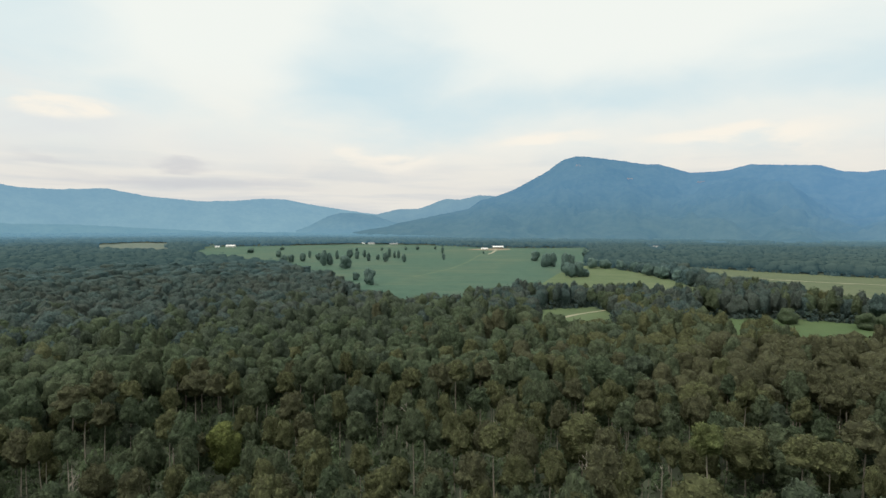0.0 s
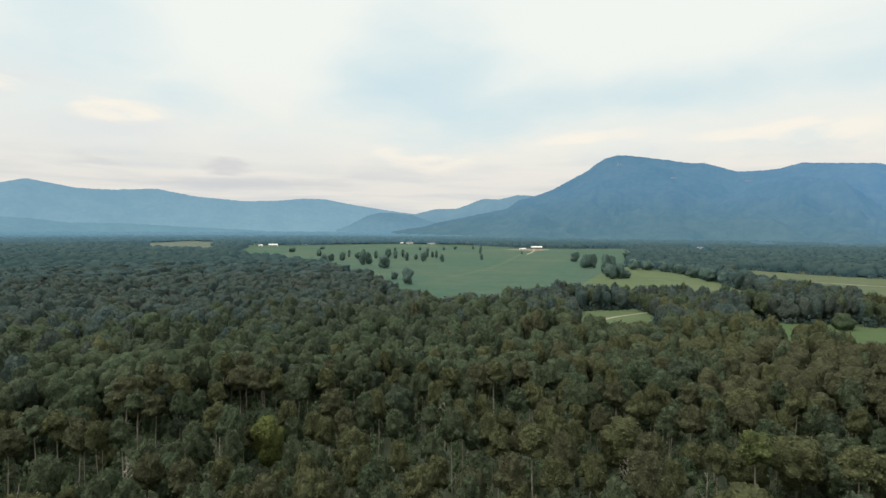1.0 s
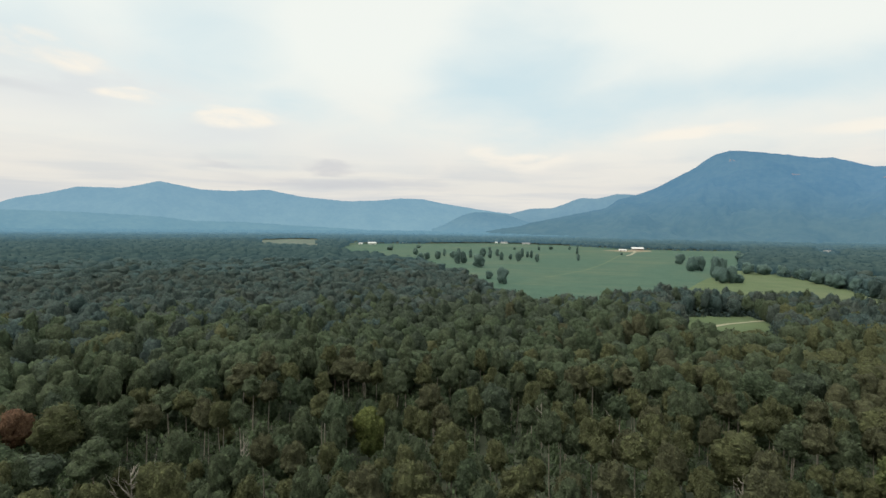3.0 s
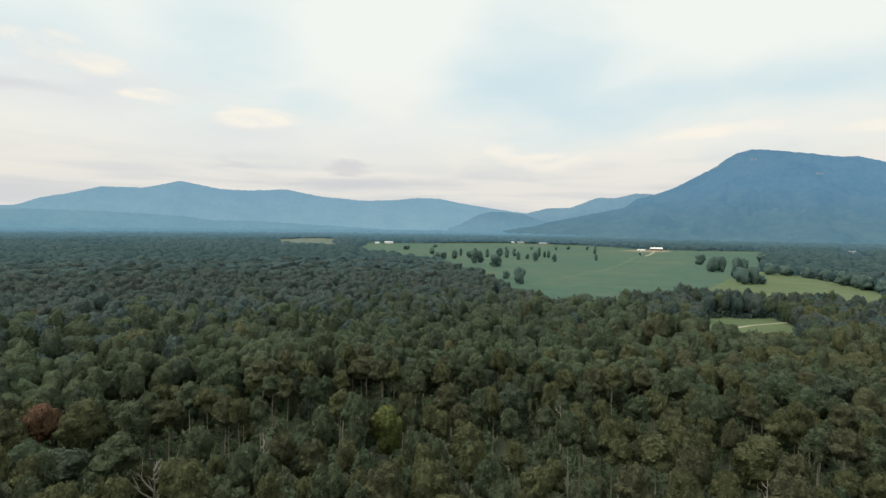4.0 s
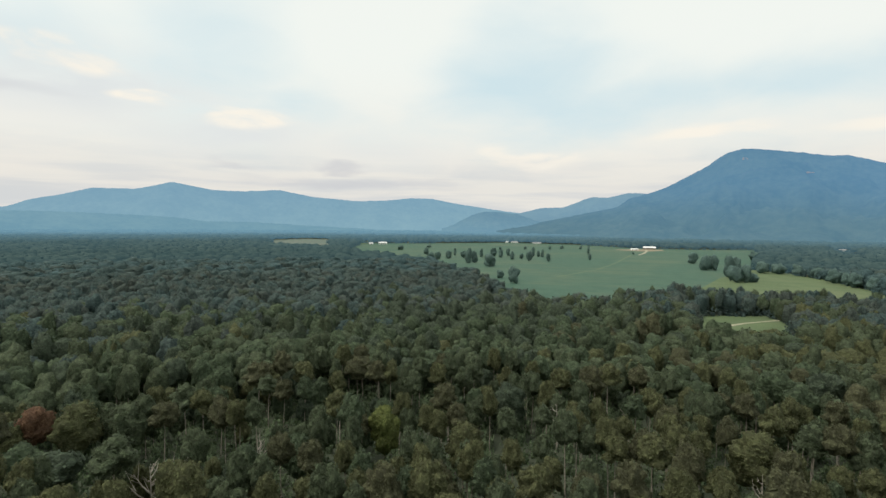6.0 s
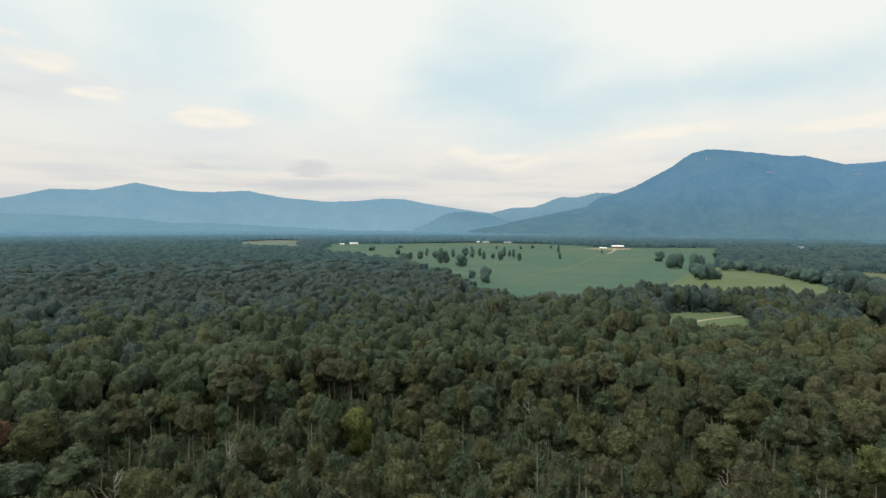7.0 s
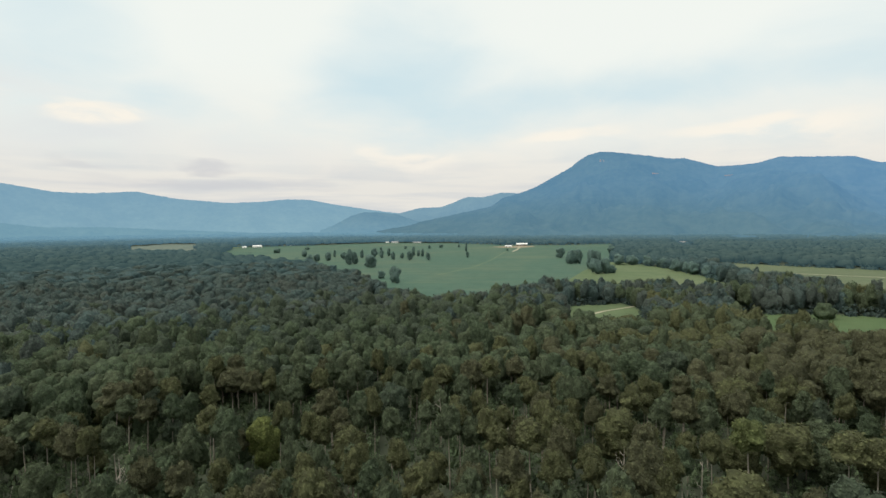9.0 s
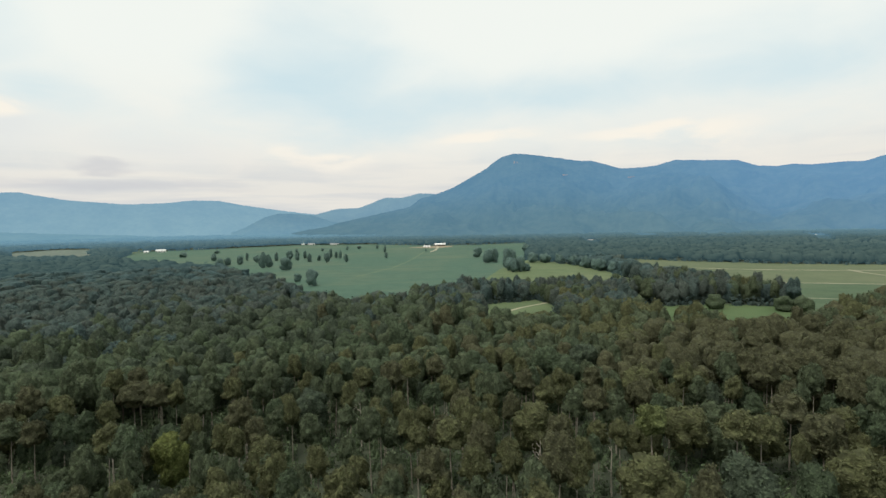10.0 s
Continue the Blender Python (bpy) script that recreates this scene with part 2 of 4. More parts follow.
BARN_WALL = painted("weathered_boards", (0.24, 0.19, 0.15), (0.14, 0.11, 0.09), 0.85)
DARK = painted("dark_opening", (0.03, 0.03, 0.035), (0.05, 0.05, 0.05), 0.4)


# ---- mesh helpers ----
def grid_mesh(name, verts, quads, mats, index=None, smooth=False, normals=None):
    """A mesh from number arrays: corners, four-cornered faces, materials and the material of each face."""
    mesh = bpy.data.meshes.new(name)
    quads = np.asarray(quads, dtype=np.int32)
    mesh.vertices.add(len(verts))
    mesh.vertices.foreach_set("co", np.asarray(verts, dtype=np.float32).ravel())
    mesh.loops.add(quads.size)
    mesh.loops.foreach_set("vertex_index", quads.ravel())
    mesh.polygons.add(len(quads))
    mesh.polygons.foreach_set("loop_start", np.arange(0, quads.size, 4, dtype=np.int32))
    for mat in mats:
        mesh.materials.append(mat)
    if index is not None:
        mesh.polygons.foreach_set("material_index", np.asarray(index, dtype=np.int32))
    mesh.polygons.foreach_set("use_smooth", np.full(len(quads), smooth or normals is not None))
    mesh.update(calc_edges=True)
    mesh.validate()
    if normals is not None:
        mesh.normals_split_custom_set_from_vertices(np.asarray(normals, dtype=np.float32))
    return mesh


def part(name, bm, mat, parent, label=""):
    mesh = bm
    if isinstance(bm, bmesh.types.BMesh):
        mesh = bpy.data.meshes.new(name)
        bm.to_mesh(mesh)
        bm.free()
        mesh.materials.append(mat)
    ob = new(name, mesh)
    ob.parent = parent
    return tagged(ob, label)


def box(bm, x0, x1, y0, y1, z0, z1, bevel=0.0):
    made = bmesh.ops.create_cube(bm, size=1.0)["verts"]
    for v in made:
        v.co = Vector((x0 + (v.co.x + 0.5) * (x1 - x0), y0 + (v.co.y + 0.5) * (y1 - y0), z0 + (v.co.z + 0.5) * (z1 - z0)))
    if bevel:
        bmesh.ops.bevel(bm, geom=[e for e in bm.edges if e.verts[0] in made], offset=bevel, segments=1, affect="EDGES")
    return bm


def limb(points, radii, sides=5):
    """A bent, tapered branch: corners and faces."""
    points = np.asarray(points, float)
    verts, quads = [], []
    for k, (p, r) in enumerate(zip(points, radii)):
        ahead = points[min(k + 1, len(points) - 1)] - points[max(k - 1, 0)]
        ahead = ahead / (np.linalg.norm(ahead) + 1e-9)
        side = np.cross(ahead, (0.31, 0.95, 0.05))
        side = side / (np.linalg.norm(side) + 1e-9)
        other = np.cross(ahead, side)
        for a in np.arange(sides) * 2 * np.pi / sides:
            verts.append(p + r * (np.cos(a) * side + np.sin(a) * other))
        if k:
            for a in range(sides):
                b = (a + 1) % sides
                quads.append(((k - 1) * sides + a, (k - 1) * sides + b, k * sides + b, k * sides + a))
    return np.array(verts), np.array(quads)


def joined(pieces):
    """Several pieces as one: corners, faces and, where given, normals."""
    counts = np.cumsum([0] + [len(p[0]) for p in pieces])
    whole = [np.concatenate([p[0] for p in pieces]), np.concatenate([p[1] + n for p, n in zip(pieces, counts)])]
    if len(pieces[0]) == 3:
        whole.append(np.concatenate([p[2] for p in pieces]))
    return tuple(whole)


def tufts(rng, centres, normals, size, loose, bristle=0.15):
    """Ragged leafy tufts: one bent four-cornered spray at each centre, facing about its normal."""
    count = len(centres)
    facing = normals + rng.normal(0, loose, (count, 3))
    facing /= np.linalg.norm(facing, axis=1)[:, None] + 1e-9
    outside = facing
    sprig = rng.random((count, 1)) < bristle          # some stand out from the crown, the others lie on it
    along = np.where(sprig, facing, rng.normal(0, 1, (count, 3)))
    facing = np.where(sprig, np.cross(facing, rng.normal(0, 1, (count, 3))), facing)
    facing /= np.linalg.norm(facing, axis=1)[:, None] + 1e-9
    side = along - facing * np.sum(along * facing, axis=1)[:, None]
    side /= np.linalg.norm(side, axis=1)[:, None] + 1e-9
    other = np.cross(facing, side)
    long = size * rng.uniform(0.7, 1.35, (count, 1))
    wide = size * rng.uniform(0.35, 0.75, (count, 1))
    lift = size * rng.uniform(-0.1, 0.3, (count, 1))
    corners = np.stack([centres - side * long * 0.5, centres + other * wide * rng.uniform(0.3, 0.7, (count, 1)) + facing * lift,
                        centres + side * long * 0.5 + facing * lift * 0.4, centres - other * wide * rng.uniform(0.3, 0.7, (count, 1))], axis=1)
    flat = np.cross(corners[:, 1] - corners[:, 3], corners[:, 2] - corners[:, 0])
    flat /= np.linalg.norm(flat, axis=1)[:, None] + 1e-9
    turned = np.sum(flat * outside, axis=1) < 0
    corners[turned] = corners[turned][:, ::-1]
    flat[turned] *= -1
    flat = np.where(np.sum(np.cross(corners[:, 1] - corners[:, 0], corners[:, 2] - corners[:, 0]) * flat, axis=1)[:, None] < 0, -flat, flat)
    shade = outside * np.where(sprig, 0.4, 0.55) + flat * np.where(sprig, 0.6, 0.45)      # leaves catch the light much as the crown's outside does
    shade /= np.linalg.norm(shade, axis=1)[:, None] + 1e-9
    return corners.reshape(-1, 3), np.arange(count * 4).reshape(-1, 4), np.repeat(shade, 4, axis=0)


def core(rng, middle, radius, flat, fineness):
    """The dense heart of one lobe of leaves: a rough lump."""
    side = np.linspace(-1, 1, fineness + 1)
    keys, verts, quads = {}, [], []
    for axis in range(3):
        for end in (-1, 1):
            ids = np.empty((fineness + 1, fineness + 1), int)
            for i, a in enumerate(side):
                for j, b in enumerate(side):
                    p = np.insert(np.array([a, b]), axis, end)
                    key = tuple(np.round(p, 4))
                    if key not in keys:
                        keys[key] = len(verts)
                        verts.append(p / np.linalg.norm(p) * rng.uniform(0.86, 1.12))
                    ids[i, j] = keys[key]
            turn = (end > 0) != (axis == 1)
            for i in range(fineness):
                for j in range(fineness):
                    face = (ids[i, j], ids[i + 1, j], ids[i + 1, j + 1], ids[i, j + 1])
                    quads.append(face if turn else face[::-1])
    way = np.array(verts)
    return way * [radius, radius, flat] + middle, np.array(quads), way / np.linalg.norm(way, axis=1)[:, None]


@functools.lru_cache(maxsize=None)
def ball(fineness):
    """Directions and faces of a ball cut like a cube."""
    side = np.tan(np.linspace(-1, 1, fineness + 1) * math.pi / 4)
    keys, ways, quads = {}, [], []
    for axis in range(3):
        for end in (-1, 1):
            ids = np.empty((fineness + 1, fineness + 1), int)
            for i, a in enumerate(side):
                for j, b in enumerate(side):
                    p = np.insert(np.array([a, b]), axis, end)
                    ids[i, j] = keys.setdefault(tuple(np.round(p, 4)), len(ways))
                    if ids[i, j] == len(ways):
                        ways.append(p / np.linalg.norm(p))
            turn = (end > 0) != (axis == 1)
            for i in range(fineness):
                for j in range(fineness):
                    face = (ids[i, j], ids[i + 1, j], ids[i + 1, j + 1], ids[i, j + 1])
                    quads.append(face if turn else face[::-1])
    return np.array(ways), np.array(quads)


def billow(rng, middle, whole, fineness, lobes, shape, deep):
    """A crown's leafy body: one rough form swelling into domes with creases between them."""
    ways, quads = ball(fineness)
    squash = np.array([1, 1, 1.7 if shape == "pine" else 1.15])
    seats = rng.normal(0, 1, (lobes, 3))
    seats /= np.linalg.norm(seats, axis=1)[:, None]
    gap = np.linalg.norm((ways[:, None] - seats[None]) * squash, axis=2) * rng.uniform(0.75, 1.25, lobes)
    near = np.argmin(gap, axis=1)
    dome = np.sqrt(np.clip(1 - (gap.min(axis=1) / (2.6 / math.sqrt(lobes))) ** 2, 0, 1))
    swell = rng.uniform(-0.16, 0.10, lobes)[near]
    a = np.arctan2(ways[:, 1], ways[:, 0])
    p1, p2 = rng.uniform(0, 6.28, 2)
    lean = 1 + 0.10 * np.sin(2 * a + p1) + 0.07 * np.sin(3 * a + p2 + 2 * ways[:, 2])
    reach = (1 - deep + deep * dome + swell) * lean * rng.uniform(0.94, 1.06, len(ways))
    body = ways * reach[:, None]
    body[:, 2] = np.where(body[:, 2] < 0, body[:, 2] * 0.8, body[:, 2])
    body[:, 2] = np.where(body[:, 2] > 0, body[:, 2] * (1.25 - 0.32 * body[:, 2]), body[:, 2])
    if shape == "pine":
        body[:, :2] *= (0.98 - 0.22 * body[:, 2:3])
    verts = body * whole + middle
    flat = np.cross(verts[quads[:, 2]] - verts[quads[:, 0]], verts[quads[:, 3]] - verts[quads[:, 1]])
    normals = np.zeros_like(verts)
    for k in range(4):
        np.add.at(normals, quads[:, k], flat)
    normals /= np.linalg.norm(normals, axis=1)[:, None] + 1e-9
    return verts, quads, normals


def crown(rng, width, depth, base, shape, fineness=8, lobes=30, count=420, size=0.5, deep=0.34, bristle=0.10):
    """The leaves of one tree: a billowing body with loose tufts all over it, from the height base upwards."""
    middle = np.array([0.0, 0.0, base + depth * 0.45])
    whole = np.array([width * 0.5, width * 0.5, depth * 0.54])
    verts, quads, normals = billow(rng, middle, whole, fineness, lobes, shape, deep)
    heads = [(verts[k] * 0.75 + middle * 0.25, 1.0, 1.0) for k in rng.integers(0, len(verts), 10)]
    pieces = [(verts, quads, normals)]
    if count:
        weight = np.where(normals[quads[:, 0], 2] > -0.3, 1.0, 0.35)
        pick = quads[rng.choice(len(quads), count, p=weight / weight.sum())]
        mix = rng.dirichlet((1, 1, 1, 1), count)
        centres = np.einsum("ck,ckd->cd", mix, verts[pick])
        outward = np.einsum("ck,ckd->cd", mix, normals[pick])
        centres = centres + outward * size * rng.uniform(0.0, 0.75, (count, 1))
        pieces.insert(0, tufts(rng, centres, outward + [0, 0, 0.15], size, 0.40, bristle))
    return joined(pieces), heads


def trunk_and_limbs(rng, height, girth, heads, lean=0.4, limbs=6, sides=6):
    top = np.array([rng.uniform(-lean, lean), rng.uniform(-lean, lean), height])
    levels = np.array([0, 0.04, 0.3, 0.6, 0.85, 1.0])
    line = levels[:, None] * top + np.stack([np.sin(levels * 5) * 0.15 * lean, np.cos(levels * 4) * 0.12 * lean, levels * 0], 1)
    pieces = [limb(line, girth * np.array([1.5, 1.0, 0.8, 0.6, 0.35, 0.08]), sides)]
    for h in heads[:limbs]:
        end = h[0]
        z = max(0.35 * height, end[2] - rng.uniform(1.0, 2.5))
        start = top * (z / height)
        middle = (start + end) / 2 + [0, 0, -0.25]
        pieces.append(limb([start, middle, end], girth * np.array([0.42, 0.26, 0.08]), 4))
    return joined(pieces)


# ---- plan: open land in the wood ----
FIELD_A = [(60, 440), (0, 385), (-35, 378), (-70, 440), (-110, 555), (-230, 760), (-420, 930), (-520, 1090), (-640, 1440), (-640, 1540), (-503, 1600), (-272, 1800), (-43, 1726), (120, 1530), (242, 1500), (420, 1560), (330, 1200), (225, 840), (148, 687)]
FIELD_B = [(58, 438), (146, 687), (222, 842), (250, 775), (263, 700), (262, 600), (250, 510), (228, 435), (192, 398), (160, 440)]
FIELD_C = [(345, 835), (460, 700), (530, 636), (620, 590), (900, 480), (900, 228), (560, 362), (429, 424), (344, 466), (272, 500), (276, 560), (290, 640)]
FIELD_G = [(272, 500), (344, 466), (429, 424), (560, 362), (900, 228), (900, 190), (430, 214), (322, 270), (297, 300), (268, 331), (276, 400), (262, 465)]
FIELD_D = [(49, 287), (66, 392), (117, 407), (119, 372), (95, 280)]
FIELD_E = [(139, 278), (168, 362), (240, 350), (266, 328), (300, 302), (262, 276), (222, 252), (176, 231)]
FIELD_F = [(-757, 1174), (-1052, 1630), (-1060, 1860), (-903, 1820), (-740, 1481), (-545, 1085)]
FIELD_H = [(-560, 1190), (-690, 1560), (-770, 1665), (-690, 1690), (-650, 1560), (-645, 1445)]
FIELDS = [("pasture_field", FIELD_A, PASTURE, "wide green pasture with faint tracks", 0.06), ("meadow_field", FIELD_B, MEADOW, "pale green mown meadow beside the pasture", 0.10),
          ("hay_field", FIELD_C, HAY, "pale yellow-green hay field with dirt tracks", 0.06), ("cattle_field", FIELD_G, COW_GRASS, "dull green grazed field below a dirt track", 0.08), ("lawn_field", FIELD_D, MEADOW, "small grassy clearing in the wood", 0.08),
          ("green_field", FIELD_E, LAWN, "bright green grass field behind the wood", 0.10), ("far_field", FIELD_F, FAR_GRASS_HAZED, "far pale field among woods", 0.08), ("yard_field", FIELD_H, MEADOW, "narrow grassy clearing round far cottages", 0.09)]


def inside(px, py, poly):
    hit = np.zeros(len(px), bool)
    for (x0, y0), (x1, y1) in zip(poly, poly[1:] + poly[:1]):
        if y0 != y1:
            hit ^= ((y0 > py) != (y1 > py)) & (px < (x1 - x0) * (py - y0) / (y1 - y0) + x0)
    return hit


def in_open(px, py):
    hit = np.zeros(len(px), bool)
    for _, poly, _, _, _ in FIELDS:
        hit |= inside(px, py, poly)
    return hit


def scatter(rng, spacing, near, far, left=62.0, right=-54.0, jitter=0.85):
    """Places in a ring sector round the origin, on a shaken grid, off the fields."""
    xs, ys = np.meshgrid(np.arange(-far, far, spacing), np.arange(-far, far, spacing * 0.9))
    xs = xs + (np.arange(xs.shape[0]) % 2)[:, None] * spacing * 0.5
    px, py = xs.ravel(), ys.ravel()
    px = px + rng.uniform(-0.5, 0.5, len(px)) * spacing * jitter
    py = py + rng.uniform(-0.5, 0.5, len(py)) * spacing * jitter
    away, turn = np.hypot(px, py), np.degrees(np.arctan2(-px, py))
    keep = (away > near) & (away <= far) & (turn < left) & (turn > right)
    px, py = px[keep], py[keep]
    keep = ~in_open(px, py)
    return px[keep], py[keep]


LANES = [[(930, 1075), (965, 1050), (1390, 1560), (1330, 1600)], [(425, 1100), (460, 1090), (660, 1600), (600, 1615)]]


def youth(px, py):
    """Young, low growth stands in two lanes of the far woods."""
    young = np.zeros(len(px), bool)
    for lane in LANES:
        young |= inside(px, py, lane)
    return np.where(young, 0.25, 1.0)


def slow(px, py, size, seed):
    """A smooth field of about -1 to 1 over the plan."""
    return (np.sin(px / size + seed) * np.cos(py / size * 1.3 + seed * 2.1) + np.sin((px + py) / size * 0.6 + seed * 3.7) + np.cos((px - 1.7 * py) / size * 0.45 + seed)) / 3


# ---- ground ----
def ring_sheet(name, outer, mat):
    bm = bmesh.new()
    bmesh.ops.create_circle(bm, cap_ends=True, segments=96, radius=outer)
    mesh = bpy.data.meshes.new(name)
    bm.to_mesh(mesh)
    bm.free()
    mesh.materials.append(mat)
    return new(name, mesh)


tagged(ring_sheet("ground", 4950.0, FLOOR), "dark leaf-littered valley floor under the woods", "ground", kind="structure")


def flat_sheet(name, outline, mat, z, label, category):
    bm = bmesh.new()
    face = bm.faces.new([bm.verts.new((x, y, z)) for x, y in outline])
    if face.normal.z < 0:
        face.normal_flip()
    bm.normal_update()
    if bm.faces[:][0].normal.z < 0:
        bmesh.ops.reverse_faces(bm, faces=bm.faces[:])
    bmesh.ops.triangulate(bm, faces=bm.faces[:])
    mesh = bpy.data.meshes.new(name)
    bm.to_mesh(mesh)
    bm.free()
    mesh.materials.append(mat)
    return tagged(new(name, mesh), label, category, kind="structure")


for field_name, outline, mat, label, z in FIELDS:
    flat_sheet(field_name, outline, mat, z, label, "field")


def strip(name, line, width, mat, label, z=0.16):
    """A worn track along a bent line."""
    line = [Vector((x, y, z)) for x, y in line]
    fine = []
    for a, b in zip(line, line[1:]):
        steps = max(2, int((b - a).length / 12))
        fine += [a.lerp(b, k / steps) for k in range(steps)]
    fine.append(line[-1])
    verts, quads = [], []
    for k, p in enumerate(fine):
        ahead = (fine[min(k + 1, len(fine) - 1)] - fine[max(k - 1, 0)]).normalized()
        side = Vector((-ahead.y, ahead.x, 0)) * width * 0.5 * (1 + 0.25 * math.sin(k * 1.7))
        shake = Vector((-ahead.y, ahead.x, 0)) * 0.5 * math.sin(k * 0.9)
        verts += [p + side + shake, p - side + shake]
        if k:
            quads.append((2 * k - 2, 2 * k - 1, 2 * k + 1, 2 * k))
    return tagged(new(name, grid_mesh(name, verts, quads, [mat])), label, "track", kind="structure")


strip("dirt_track_hay", [(352, 640), (430, 580), (505, 545), (620, 500), (800, 440)], 4.0, TRACK, "pale dirt track across the hay field")
strip("dirt_track_fork", [(513, 552), (500, 520), (494, 487), (520, 440)], 3.5, TRACK, "pale dirt track forking in the hay field", 0.18)
strip("dirt_track_road", [(300, 492), (344, 466), (429, 424), (560, 362), (800, 270)], 3.5, TRACK, "pale dirt farm road along the hay field")
strip("ditch_track", [(290, 374), (307, 365), (346, 342), (420, 305)], 2.5, TRACK, "worn cattle track through green grass")
strip("dirt_track_pasture", [(120, 1390), (85, 1180), (40, 900), (10, 760), (-35, 640)], 4.5, TRACK_GRASS, "faint wheel track across the green pasture", 0.12)
strip("dirt_track_barn", [(140, 1440), (128, 1330), (112, 1230), (98, 1170)], 6.0, TRACK, "bare dirt drive leading to the barn", 0.2)
strip("lawn_path", [(70, 345), (92, 368), (117, 388)], 2.6, TRACK, "pale dirt path across the clearing", 0.16)


# ---- far mountains ----
def ridge(name, crest, toe_r, crest_r, mat, label, power=1.35, spur=0.16, seed=1, step=0.12, rows=44, fuzz=2.5):
    """A wooded mountain chain: crest gives bearing and height angle of its skyline from the valley's lookout; slopes fall to the valley with spurs and gullies."""
    az = np.array([c[0] for c in crest])[::-1]
    el = np.array([c[1] for c in crest])[::-1]
    turns = np.arange(az[0], az[-1], step)
    angle = np.interp(turns, az, el)
    soft = np.convolve(np.pad(angle, 3, mode="edge"), np.ones(7) / 7, "valid")
    angle = 0.5 * angle + 0.5 * soft
    s = np.concatenate([np.linspace(0, 1, rows), [1.03, 1.08, 1.16]])
    verts = np.empty((len(turns), len(s), 3))
    for i, a in enumerate(turns):
        reach = crest_r + 70 * math.sin(a * 0.35 + seed)
        foot = toe_r + 130 * math.sin(a * 0.28 + seed * 2) + 60 * math.sin(a * 0.9 + seed)
        top = 60 + reach * math.tan(radians(angle[i])) + fuzz * noise.noise((a * 9.0, seed, 0.3))
        for j, k in enumerate(s):
            r = foot + (reach - foot) * k
            x, y = -math.sin(radians(a)) * r, math.cos(radians(a)) * r
            if k <= 1:
                h = top * k ** power
                fold = noise.fractal((x * 0.0022 + seed, y * 0.0022, seed), 0.9, 2.1, 5) * 1.0 + 0.6 * (0.5 - abs(noise.noise((x * 0.0035 + seed * 5, y * 0.0035, 2.0))) * 2)
                h += top * spur * fold * 4 * k * (1 - k) * 0.8
                h = min(h, 60 + (top - 60) * r / reach - (1 - k) * 6) if top > 60 else h
                h += 6 * noise.noise((x * 0.03, y * 0.03, seed)) * min(1, k * 4) * (1 - 0.5 * k)
            else:
                h = top * (1 - (k - 1) * 5)
            verts[i, j] = x, y, max(h, -3.0) if j else -4.0
    n_i, n_j = len(turns), len(s)
    ids = np.arange(n_i * n_j).reshape(n_i, n_j)
    quads = np.stack([ids[:-1, :-1], ids[:-1, 1:], ids[1:, 1:], ids[1:, :-1]], -1).reshape(-1, 4)[:, ::-1]
    mesh = grid_mesh(name, verts.reshape(-1, 3), quads, [mat], smooth=True)
    return tagged(new(name, mesh), label, "mountain", kind="structure"), verts


# haze put into the valley woods as emission, stronger with distance
GLOW_VALLEY = haze_glow_forest("valley_woods_haze_glow", (0.022, 0.047, 0.055), 1.0, deep=[(900, 1400, (0.032, 0.066, 0.080)), (1400, 2000, (0.058, 0.124, 0.166)), (1900, 3000, (0.120, 0.252, 0.352)), (3000, 4200, (0.132, 0.270, 0.372))])
# each range gives off its own blue in place of haze
GLOW_BIG = haze_glow_forest("far_slope_near_range", (0.066, 0.176, 0.305), 1.0, (0.062, 0.146, 0.218), 330.0, (0.090, 0.222, 0.400))
GLOW_MID = haze_glow_forest("far_slope_middle_range", (0.140, 0.262, 0.375), 1.0, (0.135, 0.250, 0.345), 200.0)
GLOW_HILL = haze_glow_forest("far_slope_foothill", (0.102, 0.216, 0.322), 1.0, (0.124, 0.252, 0.358), 140.0)
GLOW_LEFT = haze_glow_forest("far_slope_hazy_range", (0.160, 0.300, 0.425), 1.0, (0.180, 0.325, 0.432), 330.0)
GLOW_LEFTLOW = haze_glow_forest("far_slope_hazy_foothills", (0.135, 0.270, 0.372), 1.0, (0.126, 0.262, 0.362), 130.0)
# the rock's own paleness and its haze both come from emission
GLOW_ROCK = haze_glow_forest("rock_face_haze_glow", (0.25, 0.26, 0.31), 1.0)

BIG = [(9.5, -0.5), (7.4, -0.1), (5.6, 0.14), (0, 1.29), (-2.7, 1.84), (-3.9, 2.73), (-5.7, 3.2), (-7.2, 3.72), (-8.9, 4.64), (-10.9, 5.72), (-11.8, 6.45), (-12.6, 6.88), (-13.8, 7.16), (-15.4, 6.98), (-18.1, 6.56), (-20.2, 6.15), (-21.5, 6.11), (-23.3, 5.55), (-24.3, 5.19), (-25.8, 5.19), (-27.7, 5.32), (-29.3, 5.76), (-31.5, 5.59), (-34.6, 5.4), (-36.2, 4.78), (-37.7, 4.62), (-38.9, 4.75), (-40.5, 4.57), (-42.5, 4.65), (-44, 4.57), (-45.4, 4.96), (-49, 5.4), (-56, 4.6), (-66, 3.2)]
MIDDLE = [(11.5, -0.3), (9.1, 0.38), (7.4, 1.11), (4.8, 1.77), (2.5, 1.84), (-0.2, 2.88), (-1.9, 2.82), (-3.7, 3.26), (-5.3, 3.19), (-7.3, 2.84), (-9, 2.4)]
HILL = [(15.2, -0.5), (13.9, -0.03), (12.1, 0.94), (10.7, 1.37), (9.1, 1.33), (7.4, 1.17), (5.6, 0.54), (3.5, 0.0)]
